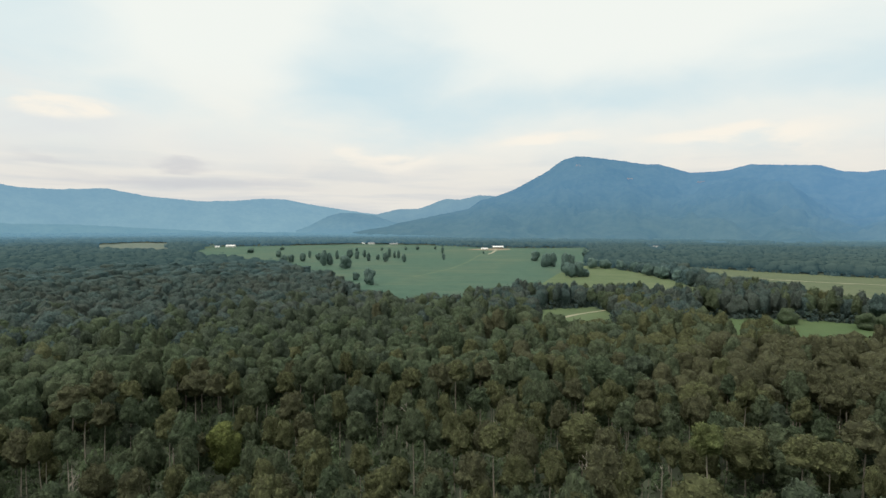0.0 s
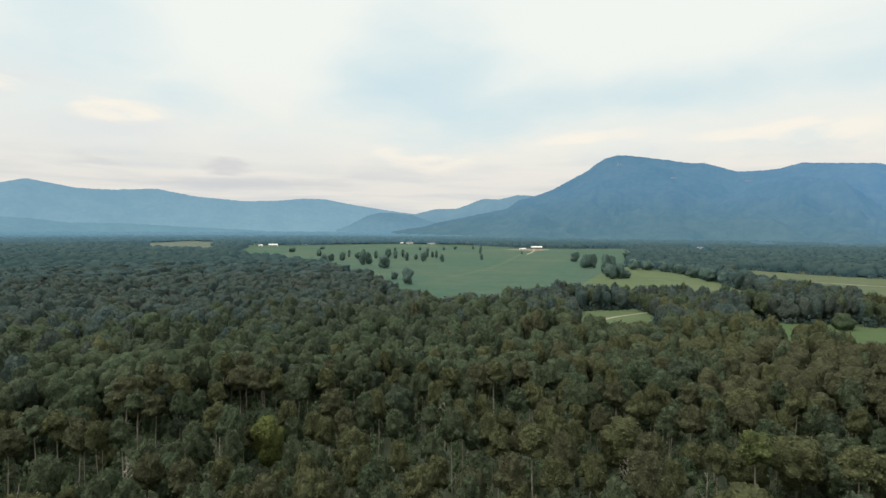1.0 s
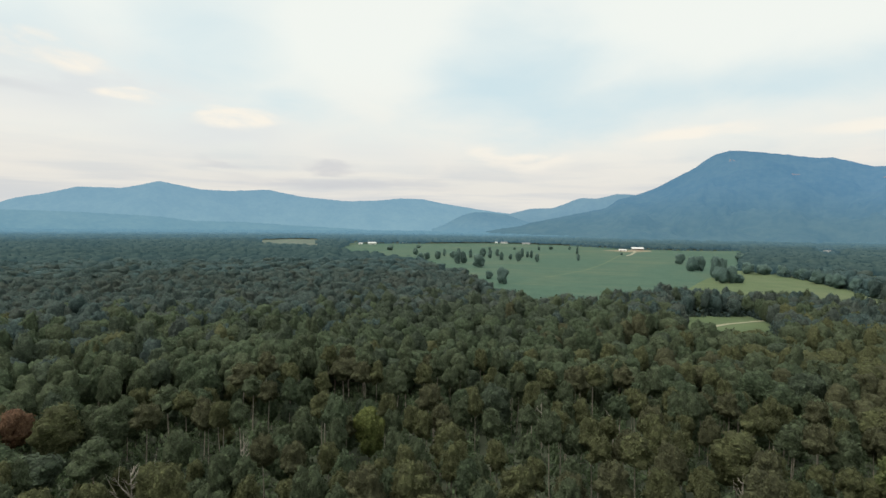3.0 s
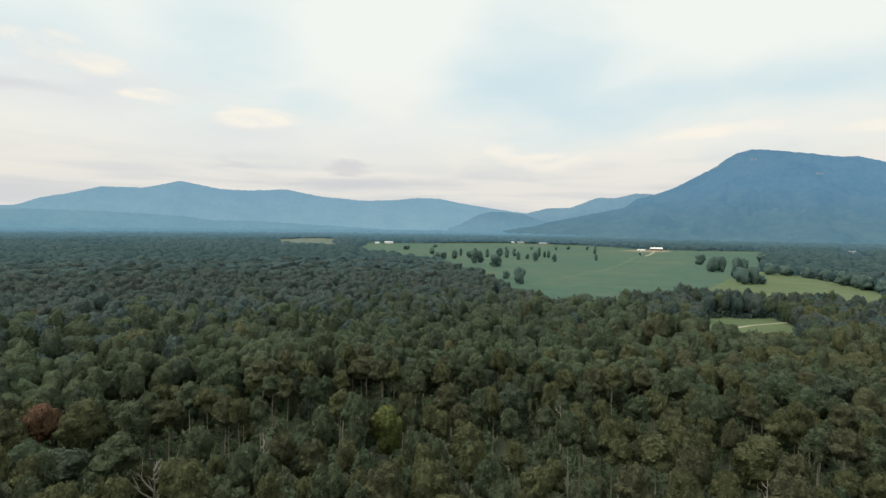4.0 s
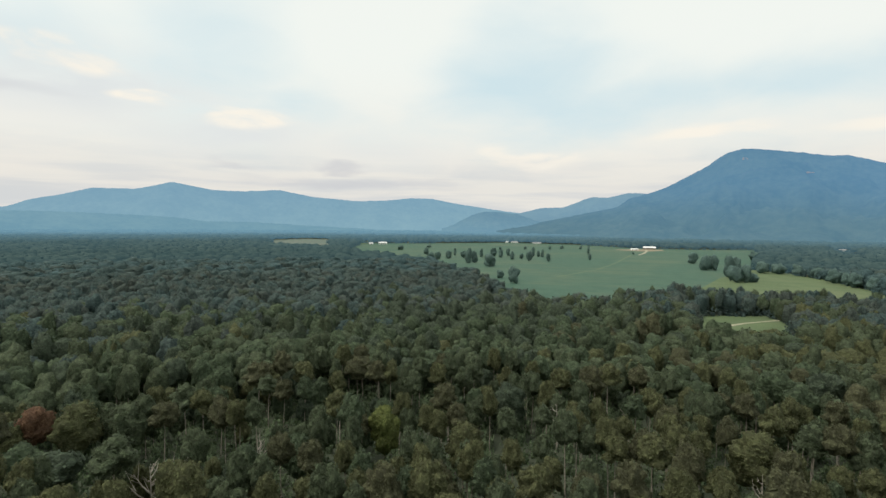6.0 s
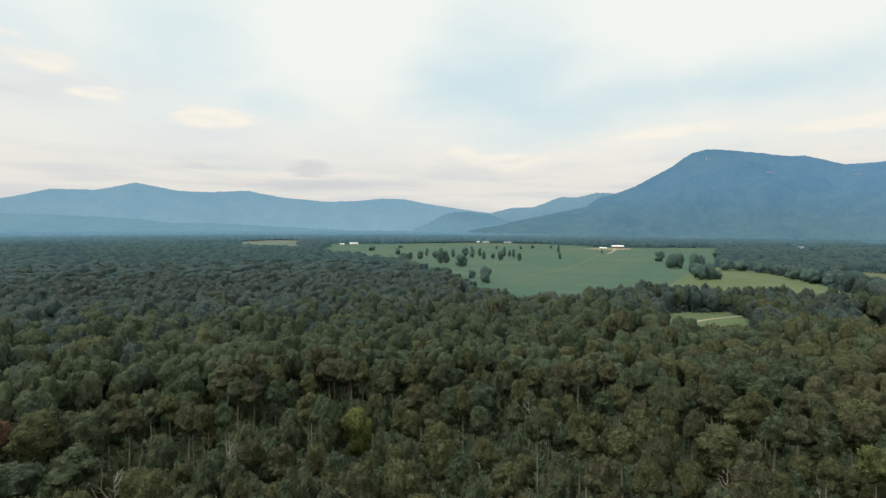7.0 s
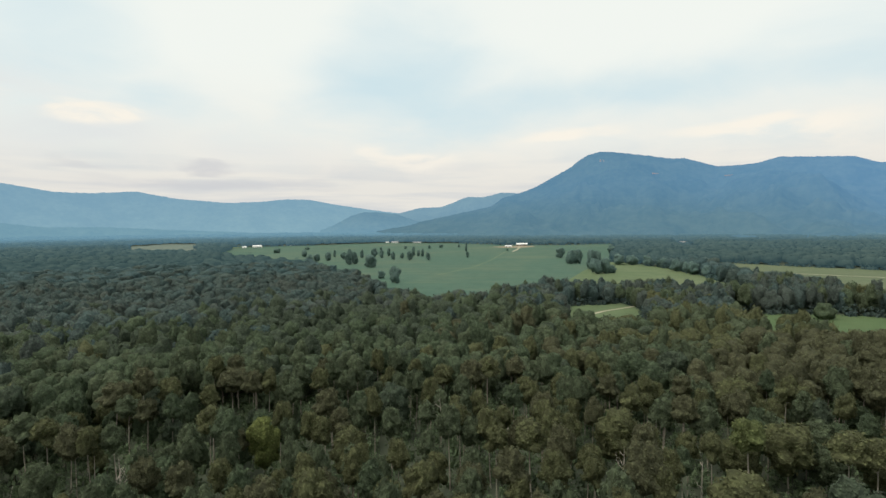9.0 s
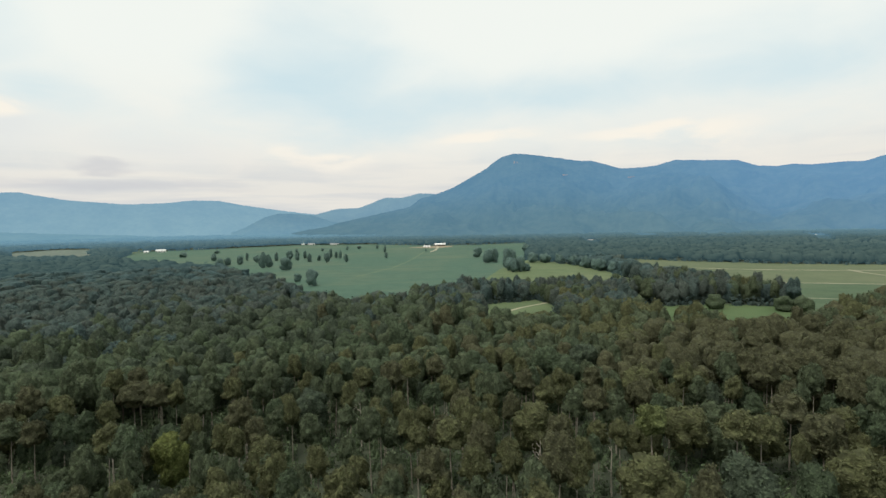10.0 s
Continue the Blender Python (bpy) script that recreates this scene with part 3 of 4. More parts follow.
HAZY = [(72, 0.6), (60, 0.8), (55.2, 1.04), (53.8, 1.17), (52.2, 1.84), (49.8, 2.38), (47.9, 2.96), (44.4, 3.01), (41.5, 3.77), (37.8, 3.11), (35.2, 3.08), (31.7, 3.3), (28.6, 2.69), (24, 2.32), (21, 2.43), (18.4, 2.7), (16.3, 2.67), (13.3, 2.11), (10.3, 1.67), (8, 1.34), (4, 0.9)]
HAZYLOW = [(70, 0.9), (55.2, 0.8), (53, 0.86), (49.4, 0.81), (45.1, 0.65), (41.3, 0.46), (38.8, 0.1), (34, 0.05), (28, -0.3), (22, -0.6)]
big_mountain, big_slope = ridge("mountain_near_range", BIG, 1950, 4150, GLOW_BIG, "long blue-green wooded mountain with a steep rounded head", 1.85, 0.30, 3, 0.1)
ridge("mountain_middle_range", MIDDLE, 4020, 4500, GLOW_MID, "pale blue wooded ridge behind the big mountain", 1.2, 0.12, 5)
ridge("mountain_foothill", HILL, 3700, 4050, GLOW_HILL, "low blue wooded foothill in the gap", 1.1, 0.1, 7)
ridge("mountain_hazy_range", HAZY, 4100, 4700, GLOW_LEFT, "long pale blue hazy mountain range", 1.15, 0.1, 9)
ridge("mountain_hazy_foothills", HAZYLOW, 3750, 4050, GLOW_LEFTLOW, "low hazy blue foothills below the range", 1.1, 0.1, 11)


# ---- trees ----
def tree_mesh(rng, kind, height, width, low, leaves):
    if kind == "pine":
        depth = height * rng.uniform(0.36, 0.48)
        base = height - depth
    else:
        depth = height * rng.uniform(0.66, 0.78)
        base = max(0.6, height - depth) * low
        depth = max(depth, height - base - 1.5)
    (cv, cq, cn), heads = crown(rng, width, depth, base, kind, *leaves)
    return (cv, cq, cn), trunk_and_limbs(rng, height * 0.92, 0.07 + height * 0.0065, heads)


def make_tree(name, rng, kind, height, width, mat, label, category, group, low=1.0, leaves=(8, 34, 480, 0.62)):
    """A tree of its own: a trunk with limbs, and a crown of ragged tufts."""
    (cv, cq, cn), (tv, tq) = tree_mesh(rng, kind, height, width, low, leaves)
    base = tagged(new(name), label, category, group)
    part("trunk", grid_mesh("trunk", tv, tq, [BARK], smooth=True), BARK, base)
    part("crown", grid_mesh("crown", cv, cq, [mat], normals=cn), mat, base)
    base.location = (0, 0, -200)
    return base


rng = np.random.default_rng(4)
PINE_LOOKS = [(LEAF_GOLD, "tall pine with a golden-olive rounded crown"), (LEAF_OLIVE, "tall pine with an olive-green rounded crown"), (LEAF_OLIVE, "tall slender pine with an olive crown"),
              (LEAF_GOLD, "tall pine with a yellowing brushy crown"), (LEAF_GREEN, "tall pine with a green tufted crown"), (LEAF_BROWN, "tall pine with a brownish thin crown"), (LEAF_FRESH, "tall pine with a bright yellow-green crown")]
BROAD_LOOKS = [(LEAF_GREEN, "broad leafy tree with a lumpy green crown"), (LEAF_COOL, "leafy tree with a dark blue-green crown"), (LEAF_OLIVE, "leafy tree with an olive-green dome crown"),
               (LEAF_COOL, "dense dark green leafy tree"), (LEAF_GREEN, "leafy tree with a fresh green crown"), (LEAF_GOLD, "leafy tree with a golden-brown crown"), (LEAF_BROWN, "leafy tree with a dull brown crown")]
pines = [make_tree("pine_tree", rng, "pine", 16.5, rng.uniform(5.4, 7.6), m, l, "tree", "pines of the wood") for m, l in PINE_LOOKS for _ in (0, 1)]
broads = [make_tree("broadleaf_tree", rng, "broad", 13.5, rng.uniform(6.6, 8.8), m, l, "tree", "leafy trees of the wood", 1.0, (8, 40, 500, 0.68)) for m, l in BROAD_LOOKS for _ in (0, 1)]


def stuff_templates(kinds, *leaves):
    made = []
    for kind in kinds:
        height, share = (16.5, 0.6) if kind == "pine" else (14.5, 0.80)
        leafy, _ = crown(rng, 7.0 if kind == "pine" else 9.0, height * share, height * (1 - share), kind, *leaves)
        made.append(leafy)
    return made


def heap(name, px, py, heights, widths, templates, looks, mats, label, category, trunks=False):
    """Many trees, past counting, as one mesh."""
    verts, quads, index, normals, start = [], [], [], [], 0
    spin = rng.uniform(0, 2 * np.pi, len(px))
    which = rng.integers(0, len(templates), len(px))
    for k in range(len(px)):
        cv, cq, cn = templates[which[k]]
        c, s = math.cos(spin[k]) * widths[k], math.sin(spin[k]) * widths[k]
        v = np.empty_like(cv)
        v[:, 0] = cv[:, 0] * c - cv[:, 1] * s + px[k]
        v[:, 1] = cv[:, 0] * s + cv[:, 1] * c + py[k]
        v[:, 2] = cv[:, 2] * heights[k]
        verts.append(v)
        quads.append(cq + start)
        index.append(np.full(len(cq), looks[k]))
        a, b = math.cos(spin[k]), math.sin(spin[k])
        normals.append(np.stack([cn[:, 0] * a - cn[:, 1] * b, cn[:, 0] * b + cn[:, 1] * a, cn[:, 2]], 1))
        start += len(v)
        if trunks and math.hypot(px[k], py[k]) < 330:
            tv, tq = limb([(px[k], py[k], 0), (px[k] + 0.2, py[k], 4.5 * heights[k]), (px[k], py[k] + 0.1, 7.5 * heights[k])], [0.24, 0.18, 0.12], 3)
            verts.append(tv)
            quads.append(tq + start)
            index.append(np.full(len(tq), mats.index(BARK)))
            normals.append(np.zeros((len(tv), 3)))
            start += len(tv)
    mesh = grid_mesh(name, np.concatenate(verts), np.concatenate(quads), mats, np.concatenate(index), normals=np.concatenate(normals))
    return tagged(new(name, mesh), label, category, kind="stuff")


# single trees with a look of their own: bearing on the plan, height, width
def lone(maker_kind, name, x, y, height, width, mat, label, category, group="", low=0.35, leaves=(8, 34, 480, 0.62)):
    tree = make_tree(name, rng, maker_kind, height, width, mat, label, category, group, low, leaves)
    tree.location = (x, y, 0)
    return tree


lone("broad", "yellow_tree", -48.7, 119, 16.5, 7.4, LEAF_YELLOW, "slender tree with bright yellow-green leaves", "tree", low=1.0)
lone("broad", "autumn_tree", -130, 97.6, 15.5, 7.0, LEAF_RUST, "small leafy tree turned rust-red", "tree", low=1.0)
HEROES = [(-48.7, 119), (-130, 97.6)]

# dead, bare trees
DEAD = [(-9, 137, 15, 0), (-84, 85, 12.0, 1), (7, 109, 11, 0), (-13, 109, 10.5, 2), (45, 109, 11.5, 2), (-75, 107, 11, 0), (9, 148, 14, 2), (-77, 111, 10, 2), (54, 141, 14, 0), (-66, 131, 13, 2), (31, 114, 12, 0)]


def dead_tree(x, y, height, form):
    r = np.random.default_rng(int(abs(x * 13 + y)))
    base = tagged(new("dead_tree"), ["bare dead tree with a forked grey trunk", "large bare dead tree with many spreading grey limbs", "broken bare grey snag"][form], "dead tree", "dead trees in the wood")
    spread = (0.5, 1.0, 0.25)[form]
    trunk_line = np.array([(0, 0, 0), (0.1, 0, height * 0.35), (0.25 * spread, 0.1, height * 0.7), (0.4 * spread, 0.2, height)])
    tv, tq = limb(trunk_line, [0.22, 0.17, 0.12, 0.03], 6)
    part("trunk", grid_mesh("trunk", tv, tq, [DEADWOOD], smooth=True), DEADWOOD, base)
    for k in range((5, 13, 3)[form]):
        h = r.uniform(0.45, 0.95) if form != 1 else r.uniform(0.3, 0.9)
        start = np.array([np.interp(h, [0, 0.35, 0.7, 1], trunk_line[:, i]) for i in range(3)])
        a = r.uniform(0, 6.28)
        long = (1.05 - h) * height * r.uniform(0.35, 0.6) * (0.6 + spread)
        out = np.array([math.cos(a), math.sin(a), r.uniform(0.6, 1.3) if form != 1 else r.uniform(0.35, 1.0)])
        long *= 1.0
        thick = 1.5 if form == 1 else 1.0
        out /= np.linalg.norm(out)
        mid, end = start + out * long * 0.5 + [0, 0, -0.1], start + out * long + [0, 0, 0.35 * long * 0.4]
        pieces = [limb([start, mid, end], [0.12 * thick, 0.08 * thick, 0.025 * thick], 4)]
        for _ in range(4 if form == 1 else 2):
            q = r.uniform(0.4, 0.9)
            s2 = start + (end - start) * q
            o2 = out + r.normal(0, 0.6, 3)
            pieces.append(limb([s2, s2 + o2 * long * 0.18, s2 + o2 * long * 0.36 + [0, 0, 0.15]], [0.05 * thick, 0.035 * thick, 0.012 * thick], 3))
        bv, bq = joined(pieces)
        part("branch", grid_mesh("branch", bv, bq, [DEADWOOD], smooth=True), DEADWOOD, base)
    base.location = (x, y, 0)
    base.rotation_euler = (0, 0, r.uniform(0, 6.28))


for row in DEAD:
    dead_tree(*row)

# marked trees of the near wood: place, crown width, kind and look
MARKED_WEST = [
    (-72.1, 156.0, 10.2, "pB"), (-54.3, 165.0, 6.6, "pO"), (-68.1, 164.8, 7.7, "pO"), (-64.6, 126.2, 5.9, "pG"), (-97.5, 140.1, 8.3, "pB"), (-89.1, 132.9, 6.1, "pO"),
    (-89.5, 112.8, 6.3, "pB"), (-85.0, 112.9, 5.4, "pG"), (-86.6, 148.4, 6.5, "pG"), (-102.7, 116.6, 7.6, "pO"), (-96.9, 115.7, 6.5, "pG"), (-87.9, 112.4, 4.5, "pB"),
    (-85.0, 114.2, 4.5, "pG"), (-109.3, 109.8, 5.9, "pO"), (-100.1, 105.9, 6.3, "pB"), (-121.0, 100.9, 11.0, "bG"), (-89.8, 81.8, 8.1, "pO"), (-119.0, 85.7, 11.0, "bNs"),
    (-109.1, 86.0, 11.0, "bCs"), (-110.0, 105.6, 9.1, "bO"),
]
MARKED_MIDDLE = [
    (-9.3, 160.1, 7.5, "pG"), (4.2, 168.2, 8.2, "pG"), (13.7, 174.4, 6.6, "pB"), (10.2, 145.9, 5.6, "pN"), (-1.6, 119.8, 5.6, "pO"), (3.9, 115.1, 5.4, "pG"),
    (11.2, 113.6, 8.0, "pG"), (21.3, 122.7, 5.8, "pG"), (33.2, 126.3, 10.9, "bG"), (-7.8, 102.0, 5.3, "pG"), (-10.8, 113.5, 5.1, "pO"), (-20.2, 124.8, 6.3, "pO"),
    (-12.3, 129.7, 5.8, "pO"), (-28.8, 116.8, 8.1, "bG"), (31.2, 225.7, 11.0, "bO"), (-22.1, 146.7, 9.8, "bC"), (-27.6, 115.5, 8.0, "bG"),
]
MARKED_EAST = [
    (45.3, 131.0, 6.9, "pO"), (53.4, 125.4, 6.8, "pO"), (74.0, 155.0, 11.0, "bG"), (67.9, 185.8, 11.0, "bC"), (54.1, 185.6, 11.0, "bN"), (57.2, 114.5, 9.3, "pY"),
    (67.7, 118.6, 11.0, "bG"), (73.0, 107.6, 8.7, "pG"), (76.9, 105.4, 7.3, "pG"), (93.7, 108.1, 9.6, "bB"), (91.8, 115.9, 9.0, "pB"), (115.8, 153.1, 11.0, "pB"),
    (126.4, 154.6, 11.0, "pB"), (127.4, 142.9, 10.4, "pB"), (84.5, 90.9, 11.0, "bG"), (75.5, 89.1, 7.4, "bN"), (45.8, 93.5, 10.9, "bG"), (63.5, 90.9, 10.2, "bC"),
    (108.2, 162.9, 11.0, "pB"), (133.0, 183.3, 11.0, "pB"), (55.3, 168.7, 11.0, "bN"),
]
MARKED = MARKED_WEST + MARKED_MIDDLE + MARKED_EAST
PINE_PICK = {"G": [0, 1, 6, 7], "O": [2, 3, 4, 5], "N": [8, 9], "B": [10, 11], "Y": [12, 13]}
BROAD_PICK = {"N": [0, 1, 8, 9], "C": [2, 3, 6, 7], "O": [4, 5], "G": [10, 11], "B": [12, 13]}
for x, y, wide, look_of in MARKED:
    pine = look_of[0] == "p"
    pool, pick = (pines, PINE_PICK) if pine else (broads, BROAD_PICK)
    tree = copy_thing(pool[rng.choice(pick[look_of[1]])], pose(x, y, 0, rng.normal(0, 1), rng.normal(0, 1), rng.uniform(0, 360)))
    size = min(wide, 8.2) / 6.6 if pine else wide / 7.8
    high = (1.0 if pine else 1.08) * min(1.12, max(0.95, 0.75 + 0.3 * size))
    if look_of.endswith("s"):
        high *= 0.72
    tree.scale = (size, size * rng.uniform(0.9, 1.1), high)

# the wood below the lookout: nearest trees one by one
px, py = scatter(rng, 6.2, 66.0, 210.0)
away = np.hypot(px, py)
clear = np.ones(len(px), bool)
for hx, hy, gap in [(*h, 4.0) for h in HEROES] + [(d[0], d[1], 2.6) for d in DEAD] + [(m[0], m[1], 0.42 * m[2] + 1.6) for m in MARKED]:
    clear &= np.hypot(px - hx, py - hy) > gap
    clear &= ~((np.abs(px * hy - py * hx) / np.hypot(hx, hy) < gap * 0.9) & (np.hypot(px, py) < np.hypot(hx, hy)) & (np.hypot(px - hx, py - hy) < 14))
px, py, away = px[clear], py[clear], away[clear]
stand = (slow(px, py, 17.0, 5.1) + rng.normal(0, 0.35, len(px)) > -0.25) | (away > 150)
px, py, away = px[stand], py[stand], away[stand]
order = np.argsort(away)
px, py, away = px[order], py[order], away[order]
is_pine = (slow(px, py, 38.0, 1.3) - 0.012 * np.clip(px - 15, 0, 60) + rng.normal(0, 0.45, len(px))) > -0.12
tall = 1.0 + 0.10 * slow(px, py, 55.0, 4.0) + rng.normal(0, 0.09, len(px))
warm = slow(px, py, 70.0, 2.2) + 0.006 * np.clip(px, -90, 90) + rng.normal(0, 0.4, len(px))
brown_stand = np.hypot((px - 148) / 58, (py - 165) / 48) + rng.normal(0, 0.12, len(px)) < 1.0
is_pine |= brown_stand & (rng.random(len(px)) < 0.85)
tall += 0.14 * brown_stand
left_over, used = [], {True: 33, False: 25}
for k in range(len(px)):
    pine = bool(is_pine[k])
    if used[pine] >= 300:
        left_over.append(k)
        continue
    used[pine] += 1
    pool = pines if pine else broads
    if brown_stand[k]:
        pick = rng.choice([10, 11, 10, 11, 2, 3] if pine else [12, 13, 4])
    elif warm[k] > 0.1:
        pick = rng.choice([0, 1, 2, 3, 6, 7, 10, 11] if pine else [4, 5, 10, 11, 0, 1])
    else:
        pick = rng.choice([2, 3, 4, 5, 8, 9] if pine else [0, 1, 2, 3, 6, 7, 8, 9])
    tree = copy_thing(pool[pick], pose(px[k], py[k], 0, rng.normal(0, 1.5), rng.normal(0, 1.5), rng.uniform(0, 360)))
    high = tall[k] * (1.0 if pine else rng.uniform(0.6, 1.0) + (0.12 if px[k] > 25 else 0.0))
    broad = 1.05 if px[k] > 25 and not pine else 0.82
    if pine:
        broad = 0.74
        high *= 1.10
    tree.scale = (high * rng.uniform(0.85, 1.12) * broad, high * rng.uniform(0.85, 1.12) * broad, high)
for tree in pines + broads:
    for child in tree.children:
        bpy.data.objects.remove(child)
    bpy.data.objects.remove(tree)

# undergrowth between the trunks
ux, uy = scatter(rng, 4.1, 70.0, 185.0, 57.0, -47.0, jitter=1.0)
vx, vy = scatter(rng, 4.6, 185.0, 240.0, 57.0, -47.0, jitter=1.0)
ux, uy = np.concatenate([ux, vx]), np.concatenate([uy, vy])
bush_templates = []
for _ in range(6):
    way = rng.normal(0, 1, (30, 3))
    way[:, 2] = np.abs(way[:, 2])
    way /= np.linalg.norm(way, axis=1)[:, None]
    leafy = tufts(rng, way * [1.4, 1.4, 2.6] * rng.uniform(0.7, 1.15, (30, 1)), way + [0, 0, 0.4], 0.7, 0.4)
    bush_templates.append(joined([leafy, core(rng, np.array([0, 0, 0.2]), 0.72, 1.3, 1)]))
grow = 1.35 + 0.6 * slow(ux, uy, 22.0, 6.0) + rng.uniform(-0.5, 0.9, len(ux))
heap("undergrowth", ux, uy, np.clip(grow, 0.4, 2.8), rng.uniform(0.9, 1.5, len(ux)) * np.where(np.hypot(ux, uy) > 185, 1.6, 1.0), bush_templates, (rng.random(len(ux)) < 0.25).astype(int), [UNDER, LEAF_GREEN], "dark green bushes and saplings under the trees", "undergrowth")

MATS_MID = [LEAF_OLIVE, LEAF_GREEN, LEAF_COOL, LEAF_GOLD, LEAF_BROWN, BARK]


def looks_for(px, py):
    away = np.hypot(px, py)
    warm = slow(px, py, 70.0, 2.2) + 0.006 * np.clip(px, -90, 90) - np.clip((away - 290) / 240, 0, 1.2) + rng.normal(0, 0.45, len(px))
    look_of = np.where(warm > 0.75, 3, np.where(warm > 0.05, 0, np.where(warm > -0.5, 1, 2)))
    brown = (slow(px, py, 33.0, 7.7) + 0.008 * np.clip(px, -60, 110) - np.clip((away - 240) / 200, 0, 1) + rng.normal(0, 0.35, len(px))) > 0.8
    brown |= np.hypot((px - 152) / 62, (py - 175) / 55) + rng.normal(0, 0.15, len(px)) < 1.0
    return np.where(brown, 4, look_of)


near_t = stuff_templates(["broad", "broad", "pine", "broad", "broad", "pine", "broad", "broad"], 5, 28, 115, 1.0, 0.42)
mid_t = stuff_templates(["broad", "broad", "broad", "pine", "broad", "broad"], 4, 18, 34, 1.5)
near_t, mid_t = [[(v - [0, 0, 2.4], q, n) for v, q, n in made] for made in (near_t, mid_t)]
lo = np.array(left_over, int)
heap("wood_edge_trees", px[lo], py[lo], tall[lo], rng.uniform(0.85, 1.1, len(lo)), stuff_templates(["pine", "broad", "broad", "pine"], 6, 28, 120, 0.75), looks_for(px[lo], py[lo]), MATS_MID, "mixed pines and leafy trees deeper in the wood", "woods", trunks=True)
hedge_t = [(v - [0, 0, 1.4], q, n) for v, q, n in near_t]
for wood_name, near, far, gap, templates in (("middle_wood", 210.0, 310.0, 8.8, near_t), ("hedge_wood", 310.0, 540.0, 8.2, hedge_t), ("deep_wood", 310.0, 560.0, 9.6, mid_t)):
    mx, my = scatter(rng, gap, near, far, jitter=0.95)
    hedge = (mx > 25) & (my < 520)
    keep = hedge if wood_name == "hedge_wood" else ~hedge | (near < 300)
    mx, my = mx[keep], my[keep]
    mlook = looks_for(mx, my)
    # with distance, trees switch to the leaves with painted haze
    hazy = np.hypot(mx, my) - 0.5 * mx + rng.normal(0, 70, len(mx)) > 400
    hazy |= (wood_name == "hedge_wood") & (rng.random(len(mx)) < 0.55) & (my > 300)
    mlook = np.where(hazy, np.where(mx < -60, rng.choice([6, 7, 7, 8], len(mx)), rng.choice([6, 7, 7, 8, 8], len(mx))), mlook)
    # younger, lower trees in front of the small clearing
    young = np.where((mx > 0.13 * my) & (mx < 0.37 * my) & (my > 222) & (my < 292), 0.84, 1.0)
    tall_of = young * (1.20 + 0.24 * slow(mx, my, 48.0, 4.0) + 0.16 * slow(mx, my, 130.0, 1.0) + rng.normal(0, 0.13, len(mx)))
    tall_of = np.where((mx < 60) & (np.hypot(mx, my) > 360), 0.87, 1.0) * tall_of
    if wood_name == "hedge_wood":
        tall_of = 1.40 + 0.14 * np.clip((mx - 150) / 40, 0, 1) + rng.normal(0, 0.10, len(mx))
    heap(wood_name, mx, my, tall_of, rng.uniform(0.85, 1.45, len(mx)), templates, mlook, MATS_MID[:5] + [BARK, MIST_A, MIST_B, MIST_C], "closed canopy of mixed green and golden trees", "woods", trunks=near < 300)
far_t = stuff_templates(["broad"] * 4, 3, 12, 16, 2.0)
valley_t = stuff_templates(["broad"] * 4, 2, 8, 10, 2.4)
far_t, valley_t = [[(v - [0, 0, 3.2], q, n) for v, q, n in made] for made in (far_t, valley_t)]
fx, fy = scatter(rng, 13.0, 560.0, 780.0)
heap("far_wood", fx, fy, (1.12 + 0.28 * slow(fx, fy, 85.0, 4.0) + rng.normal(0, 0.17, len(fx))) * youth(fx, fy), rng.uniform(1.5, 2.3, len(fx)), far_t, np.where(np.hypot(fx, fy) + rng.normal(0, 90, len(fx)) > 640, rng.integers(0, 3, len(fx)), 3 + rng.integers(0, 2, len(fx))), [FAR_HAZE_A, FAR_HAZE_B, FAR_HAZE_C, MIST_A, MIST_B, MIST_C], "far closed woods of dull green trees", "woods")
# from here on the woods glow a dull blue instead of standing in haze
bx, by = scatter(rng, 18.5, 780.0, 1500.0)
heap("valley_woods", bx, by, rng.uniform(0.95, 1.5, len(bx)) * youth(bx, by), rng.uniform(1.95, 2.9, len(bx)), valley_t, np.zeros(len(bx), int), [GLOW_VALLEY], "dull blue-green woods far down the valley", "woods")
back_t = []
for _ in range(4):
    back_t.append(joined([core(rng, np.array([rng.uniform(-3, 3), rng.uniform(-3, 3), 8.0]), 7.5, 6.5, 1), core(rng, np.array([rng.uniform(-6, 6), rng.uniform(-6, 6), 6.5]), 6.0, 5.5, 1)]))
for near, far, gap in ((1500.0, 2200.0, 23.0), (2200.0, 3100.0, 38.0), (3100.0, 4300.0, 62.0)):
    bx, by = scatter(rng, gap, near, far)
    heap("backdrop_woods", bx, by, rng.uniform(0.8, 1.35, len(bx)) * youth(bx, by), rng.uniform(0.9, 1.4, len(bx)) * gap / 15.0, back_t, np.zeros(len(bx), int), [GLOW_VALLEY], "distant blue-green woods filling the valley", "woods")

# the wood under and behind the lookout
wx, wy = scatter(rng, 7.5, 0.0, 66.0, 181.0, -181.0)
vx, vy = scatter(rng, 9.0, 66.0, 160.0, 181.0, -181.0)
behind = (np.degrees(np.arctan2(-vx, vy)) > 62) | (np.degrees(np.arctan2(-vx, vy)) < -54)
wx, wy = np.concatenate([wx, vx[behind]]), np.concatenate([wy, vy[behind]])
heap("wood_below", wx, wy, rng.uniform(0.8, 1.1, len(wx)), rng.uniform(0.85, 1.15, len(wx)), valley_t, looks_for(wx, wy), MATS_MID, "mixed trees of the wood below", "woods", trunks=True)

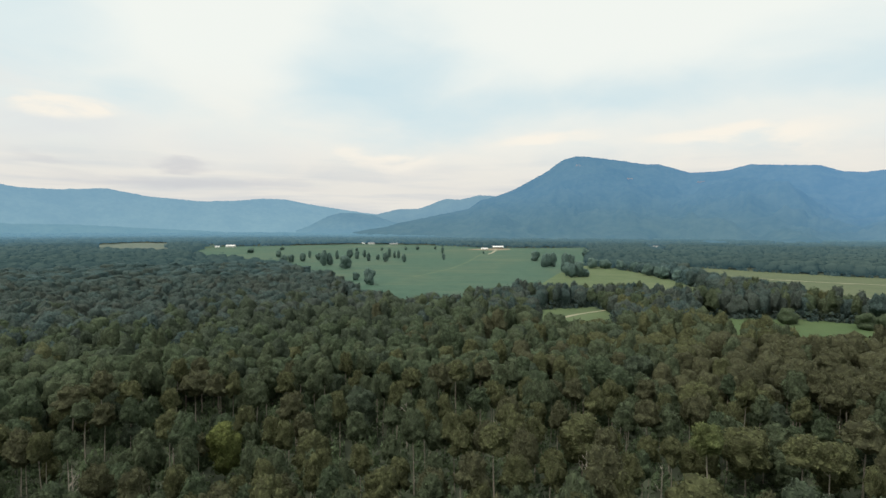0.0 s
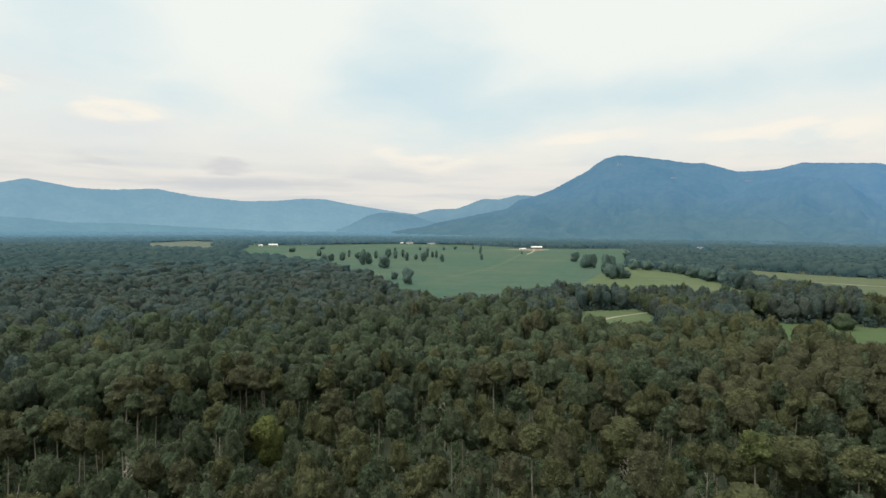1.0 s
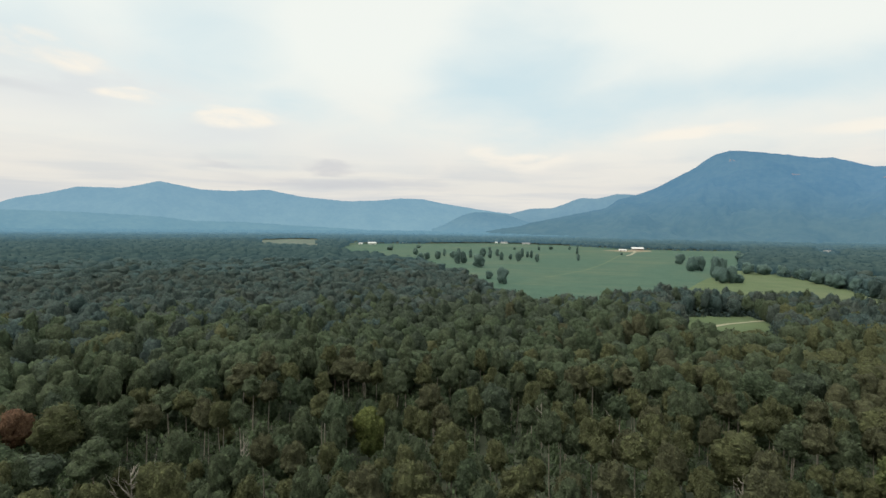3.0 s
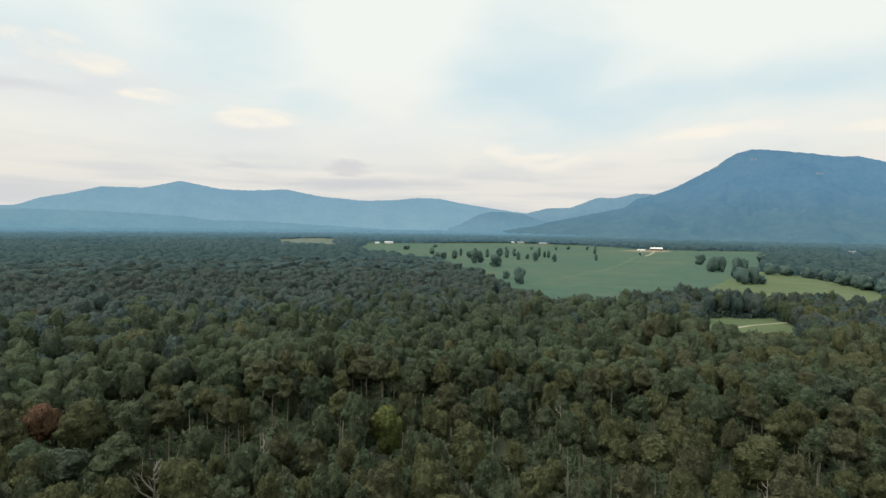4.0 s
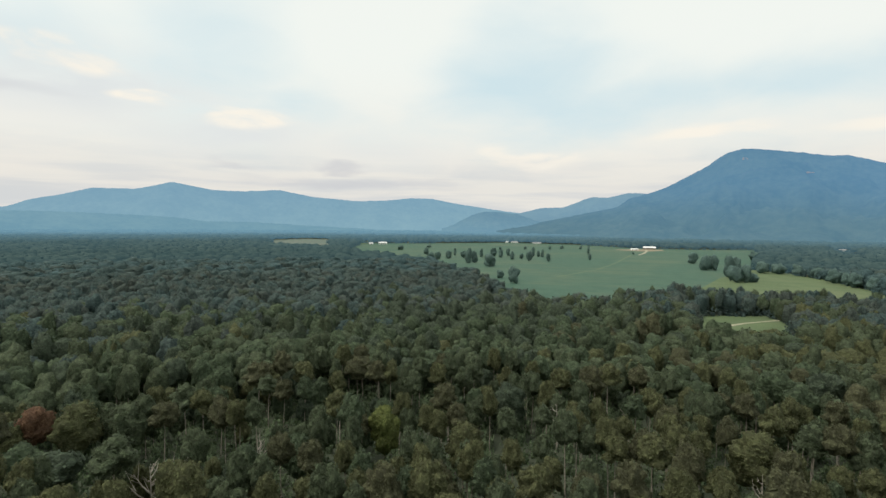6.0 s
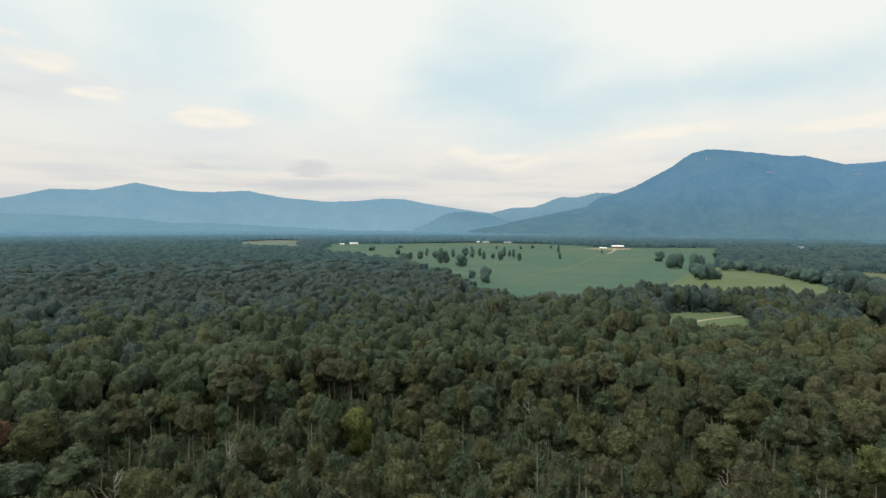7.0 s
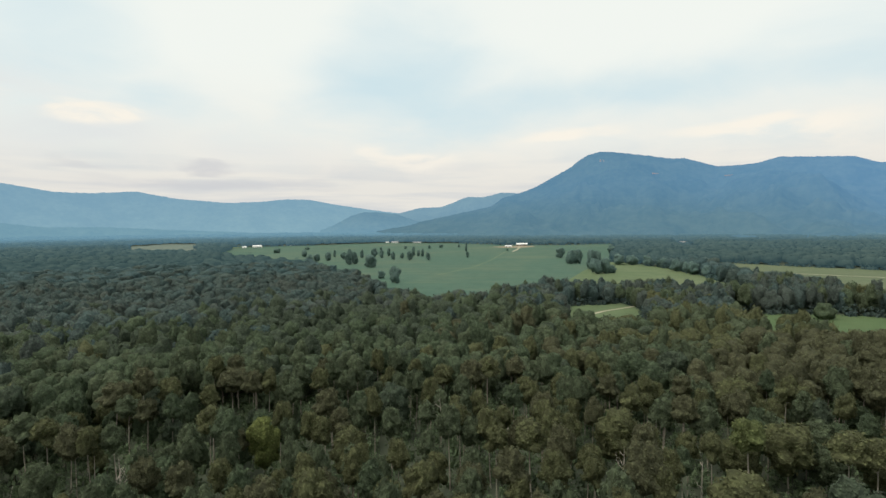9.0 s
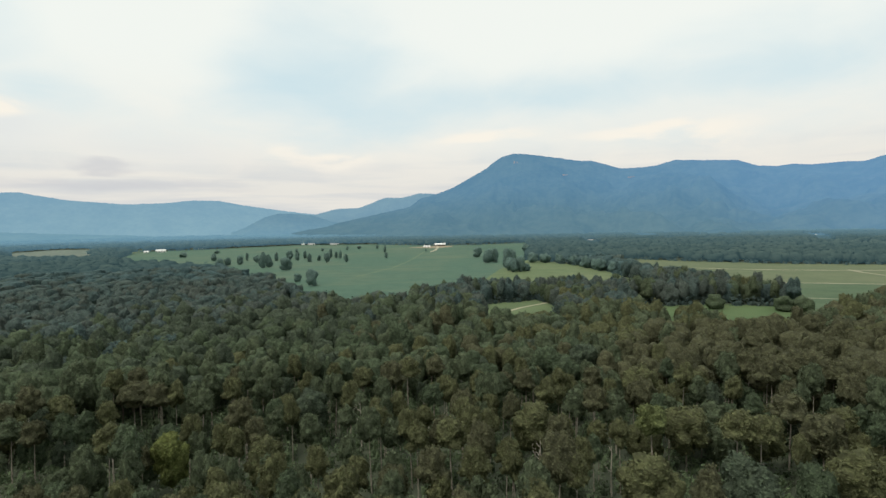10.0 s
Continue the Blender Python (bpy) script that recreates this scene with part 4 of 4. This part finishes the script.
# shrubs along the edges of the fields
def edge_points(step, low, high, shake):
    """Places along the field edges, at distances from low to high, where a wood stands on one side."""
    xs, ys = [], []
    for _, outline, _, _, _ in FIELDS:
        for (x0, y0), (x1, y1) in zip(outline, outline[1:] + outline[:1]):
            long = math.hypot(x1 - x0, y1 - y0)
            k = (np.arange(int(long / step)) + rng.uniform(0, 1, int(long / step))) * step / long
            ex, ey = x0 + (x1 - x0) * k, y0 + (y1 - y0) * k
            nx, ny = -(y1 - y0) / long * 9, (x1 - x0) / long * 9
            wooded = ~(in_open(ex + nx, ey + ny) & in_open(ex - nx, ey - ny))
            away = np.hypot(ex, ey)
            keep = wooded & (away > low) & (away < high) & (away > 235)
            xs.append(ex[keep] + rng.normal(0, shake, keep.sum()))
            ys.append(ey[keep] + rng.normal(0, shake, keep.sum()))
    return np.concatenate(xs), np.concatenate(ys)


sx, sy = edge_points(3.0, 200.0, 600.0, 2.0)
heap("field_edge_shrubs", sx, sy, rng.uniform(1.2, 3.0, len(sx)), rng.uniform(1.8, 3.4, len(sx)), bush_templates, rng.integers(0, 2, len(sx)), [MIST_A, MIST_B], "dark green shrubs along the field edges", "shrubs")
# haze-tinted leaves first; past 800 m the scrub glows with haze instead
for near, far, mats in ((600.0, 800.0, [FAR_HAZE_A, FAR_HAZE_C]), (800.0, 1700.0, [GLOW_VALLEY, GLOW_VALLEY])):
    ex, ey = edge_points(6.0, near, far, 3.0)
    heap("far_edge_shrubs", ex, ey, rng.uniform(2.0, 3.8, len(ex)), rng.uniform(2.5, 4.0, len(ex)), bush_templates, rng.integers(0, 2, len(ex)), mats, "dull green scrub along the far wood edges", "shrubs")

# trees standing in the pasture
EDGE_TREES = [(250, 318, 11, 12), (260, 314, 11, 12), (283, 299, 10, 14), (297, 292, 9, 12), (215, 335, 11, 11)]
for x, y, high, wide in EDGE_TREES:
    tree = lone("broad", "field_tree", x, y, high * 1.1, wide * 1.1, LEAF_GREEN, "rounded green tree standing in short grass", "tree", "trees in the green field", -0.5, (7, 28, 200, 0.8, 0.42))
# place, height and width of the trees out in the pasture, beside the meadow and along the hay field
PASTURE_ROW = [(-310, 1023, 15, 12), (-262, 893, 13, 14), (-252, 899, 14, 12), (-236, 912, 16, 13), (-248, 1008, 15, 7), (-217, 943, 14, 11), (-180, 818, 24, 12), (-172, 826, 20, 11), (-191, 977, 17, 8),
               (-137, 758, 20, 20), (-174, 1013, 18, 14), (-155, 979, 16, 10), (-147, 1014, 16, 8), (-128, 932, 16, 10), (-114, 948, 13, 7), (-96, 904, 18, 12), (-103, 1035, 19, 9), (-91, 1017, 14, 6)]
PASTURE_SINGLE = [(-82, 1000, 16, 7), (-65, 906, 15, 10), (-75, 553, 18, 14), (-96, 599, 10, 9), (-93, 1355, 10, 8), (-66, 1390, 10, 12), (-20, 1394, 10, 8), (-1, 1192, 20, 7), (1, 971, 12, 6),
                  (-205, 1290, 9, 8), (-150, 1330, 9, 9), (90, 1200, 6, 5), (-420, 1180, 11, 16), (-445, 1260, 9, 12), (-395, 1330, 9, 14)]
MEADOW_GROUP = [(162, 947, 20, 21), (153, 802, 22, 17), (163, 806, 23, 16), (159, 706, 27, 17), (168, 712, 24, 14), (150, 640, 19, 16), (160, 645, 21, 16), (171, 650, 11, 12), (280, 1057, 18, 20), (217, 783, 16, 20), (233, 773, 15, 18),
                (249, 754, 16, 18), (259, 726, 14, 19), (254, 668, 16, 16), (257, 640, 15, 15), (255, 622, 16, 16), (261, 599, 14, 17)]
HEDGE_GROUP = [(251, 545, 18, 13), (260, 540, 19, 13), (279, 555, 15, 13), (274, 523, 14, 14), (297, 524, 13, 15), (310, 522, 11, 12), (326, 521, 9, 12), (338, 512, 9, 10)]
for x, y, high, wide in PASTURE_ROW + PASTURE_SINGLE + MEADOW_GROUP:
    lone("broad", "pasture_tree", x, y, high * 1.10, wide * 0.92, PASTURE_LEAF_HAZED, "dark green leafy tree standing alone in pasture", "tree", "trees standing in the pasture", -0.25, (6, 26, 150, 1.2, 0.42))
for x, y, high, wide in HEDGE_GROUP:
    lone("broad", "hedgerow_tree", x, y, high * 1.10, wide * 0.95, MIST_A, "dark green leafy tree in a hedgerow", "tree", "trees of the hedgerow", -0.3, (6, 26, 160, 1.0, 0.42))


# ---- farm buildings, far off ----
def building(name, x, y, turn, length, width, wall_h, roof_h, wall_mat, roof_mat, label, category="building", doors=1):
    base = tagged(new(name), label, category)
    bm = bmesh.new()
    box(bm, -length / 2, length / 2, -width / 2, width / 2, 0, wall_h, 0.03)
    part("wall", bm, wall_mat, base)
    bm = bmesh.new()
    over = 0.5
    profile = [(-width / 2 - over, wall_h - 0.15), (0, wall_h + roof_h), (width / 2 + over, wall_h - 0.15), (width / 2 + over, wall_h + 0.1), (0, wall_h + roof_h + 0.25), (-width / 2 - over, wall_h + 0.1)]
    ends = [[bm.verts.new((sx * (length / 2 + over), yy, zz)) for yy, zz in profile] for sx in (-1, 1)]
    for k in range(6):
        m = (k + 1) % 6
        bm.faces.new((ends[0][k], ends[0][m], ends[1][m], ends[1][k]))
    for end in ends:
        bm.faces.new(end[0:2] + end[4:6])
        bm.faces.new(end[1:5])
    bmesh.ops.recalc_face_normals(bm, faces=bm.faces[:])
    part("roof", bm, roof_mat, base)
    for sx in (-1, 1):
        bm = bmesh.new()
        tri = [bm.verts.new((sx * (length / 2 - 0.05), yy, zz)) for yy, zz in ((-width / 2, wall_h), (width / 2, wall_h), (0, wall_h + roof_h))]
        bm.faces.new(tri)
        part("gable", bm, wall_mat, base)
    for k in range(doors):
        bm = bmesh.new()
        cx = (k + 0.5) / doors * length - length / 2
        box(bm, cx - 0.9, cx + 0.9, -width / 2 - 0.06, -width / 2 + 0.02, 0.1, min(2.4, wall_h - 0.3))
        part("door", bm, DARK, base)
    base.matrix_world = pose(x, y, 0, 0, 0, turn)
    return base


building("long_barn", 150, 1478, 3, 29, 11, 3.8, 3.4, BARN_WALL, WHITE_ROOF, "long farm barn with a white metal roof", "barn", 5)
building("shed", 108, 1400, -12, 17, 8, 2.6, 2.0, WHITE_WALL, WHITE_ROOF, "low white shed on bare soil", "shed", 2)
building("farmhouse", -585, 1494, 10, 24, 10, 4.2, 2.6, WHITE_WALL, WHITE_ROOF, "white farmhouse beside the far woods", "house", 4)
building("cottage", -745, 1640, 20, 12, 8, 3.4, 2.4, WHITE_WALL, GREY_ROOF, "small white cottage among far trees", "house", 2)
building("cottage", -706, 1600, -15, 11, 8, 3.0, 2.2, WHITE_WALL, WHITE_ROOF, "small white-roofed cottage among far trees", "house", 2)
building("outbuilding", -612, 1470, 30, 11, 7, 3.0, 2.0, WHITE_WALL, WHITE_ROOF, "small white outbuilding beside the farmhouse", "shed", 1)
building("white_barn", -535, 1640, 5, 18, 10, 4.0, 2.6, WHITE_WALL, WHITE_ROOF, "white barn at the edge of pasture", "barn", 3)
flat_sheet("bare_yard", [(60, 1420), (90, 1370), (135, 1350), (175, 1400), (180, 1465), (120, 1470)], REDSOIL, 0.14, "bare reddish farmyard soil round the barn", "yard")
building("farmhouse", -235, 1782, -8, 22, 9, 3.6, 2.4, WHITE_WALL, GREY_ROOF, "pale farmhouse at the far end of pasture", "house", 3)
building("shed", -262, 1788, 12, 9, 7, 3.0, 2.0, WHITE_WALL, WHITE_ROOF, "small white shed beside the far farmhouse", "shed", 1)
building("long_shed", -160, 1752, 4, 26, 9, 3.0, 2.2, WHITE_WALL, GREY_ROOF, "long pale shed at the far end of pasture", "shed", 4)
building("white_barn", 1348, 1568, 40, 13, 8, 3.6, 2.2, WHITE_WALL, WHITE_ROOF, "white-roofed barn in young growth among woods", "barn", 2)
building("grey_barn", 627, 1600, 20, 17, 8, 3.0, 1.8, WHITE_WALL, GREY_ROOF, "grey-roofed barn in a gap of the woods", "barn", 2)


# ---- bare rock on the mountain ----
def outcrop(bearing, share, wide, tall, seed):
    """A pale rock face lying on the mountain's slope."""
    turn = (np.degrees(np.arctan2(-big_slope[:, 0, 0], big_slope[:, 0, 1])) - bearing)
    i = int(np.argmin(np.abs(turn)))
    j = int(share * 43)
    at = big_slope[i, j]
    out = np.array([-at[0], -at[1], 0]) / np.hypot(at[0], at[1])
    side = np.array([-out[1], out[0], 0])
    r = np.random.default_rng(seed)
    pieces = []
    for k in range(7):
        mid = at + side * r.uniform(-0.5, 0.5) * wide + np.array([0, 0, r.uniform(-0.4, 0.5) * tall]) + out * 12
        pieces.append(core(r, mid, wide * r.uniform(0.10, 0.2), tall * r.uniform(0.2, 0.4), 2))
    v, q, _ = joined(pieces)
    tagged(new("rock_outcrop", grid_mesh("rock_outcrop", v, q, [GLOW_ROCK])), "pale pinkish bare rock face on wooded mountain", "rock", "rock faces on the mountain", kind="structure")


outcrop(-18.75, 0.84, 60, 7, 1)
outcrop(-13.9, 0.93, 28, 16, 2)
outcrop(-25.3, 0.9, 40, 7, 3)
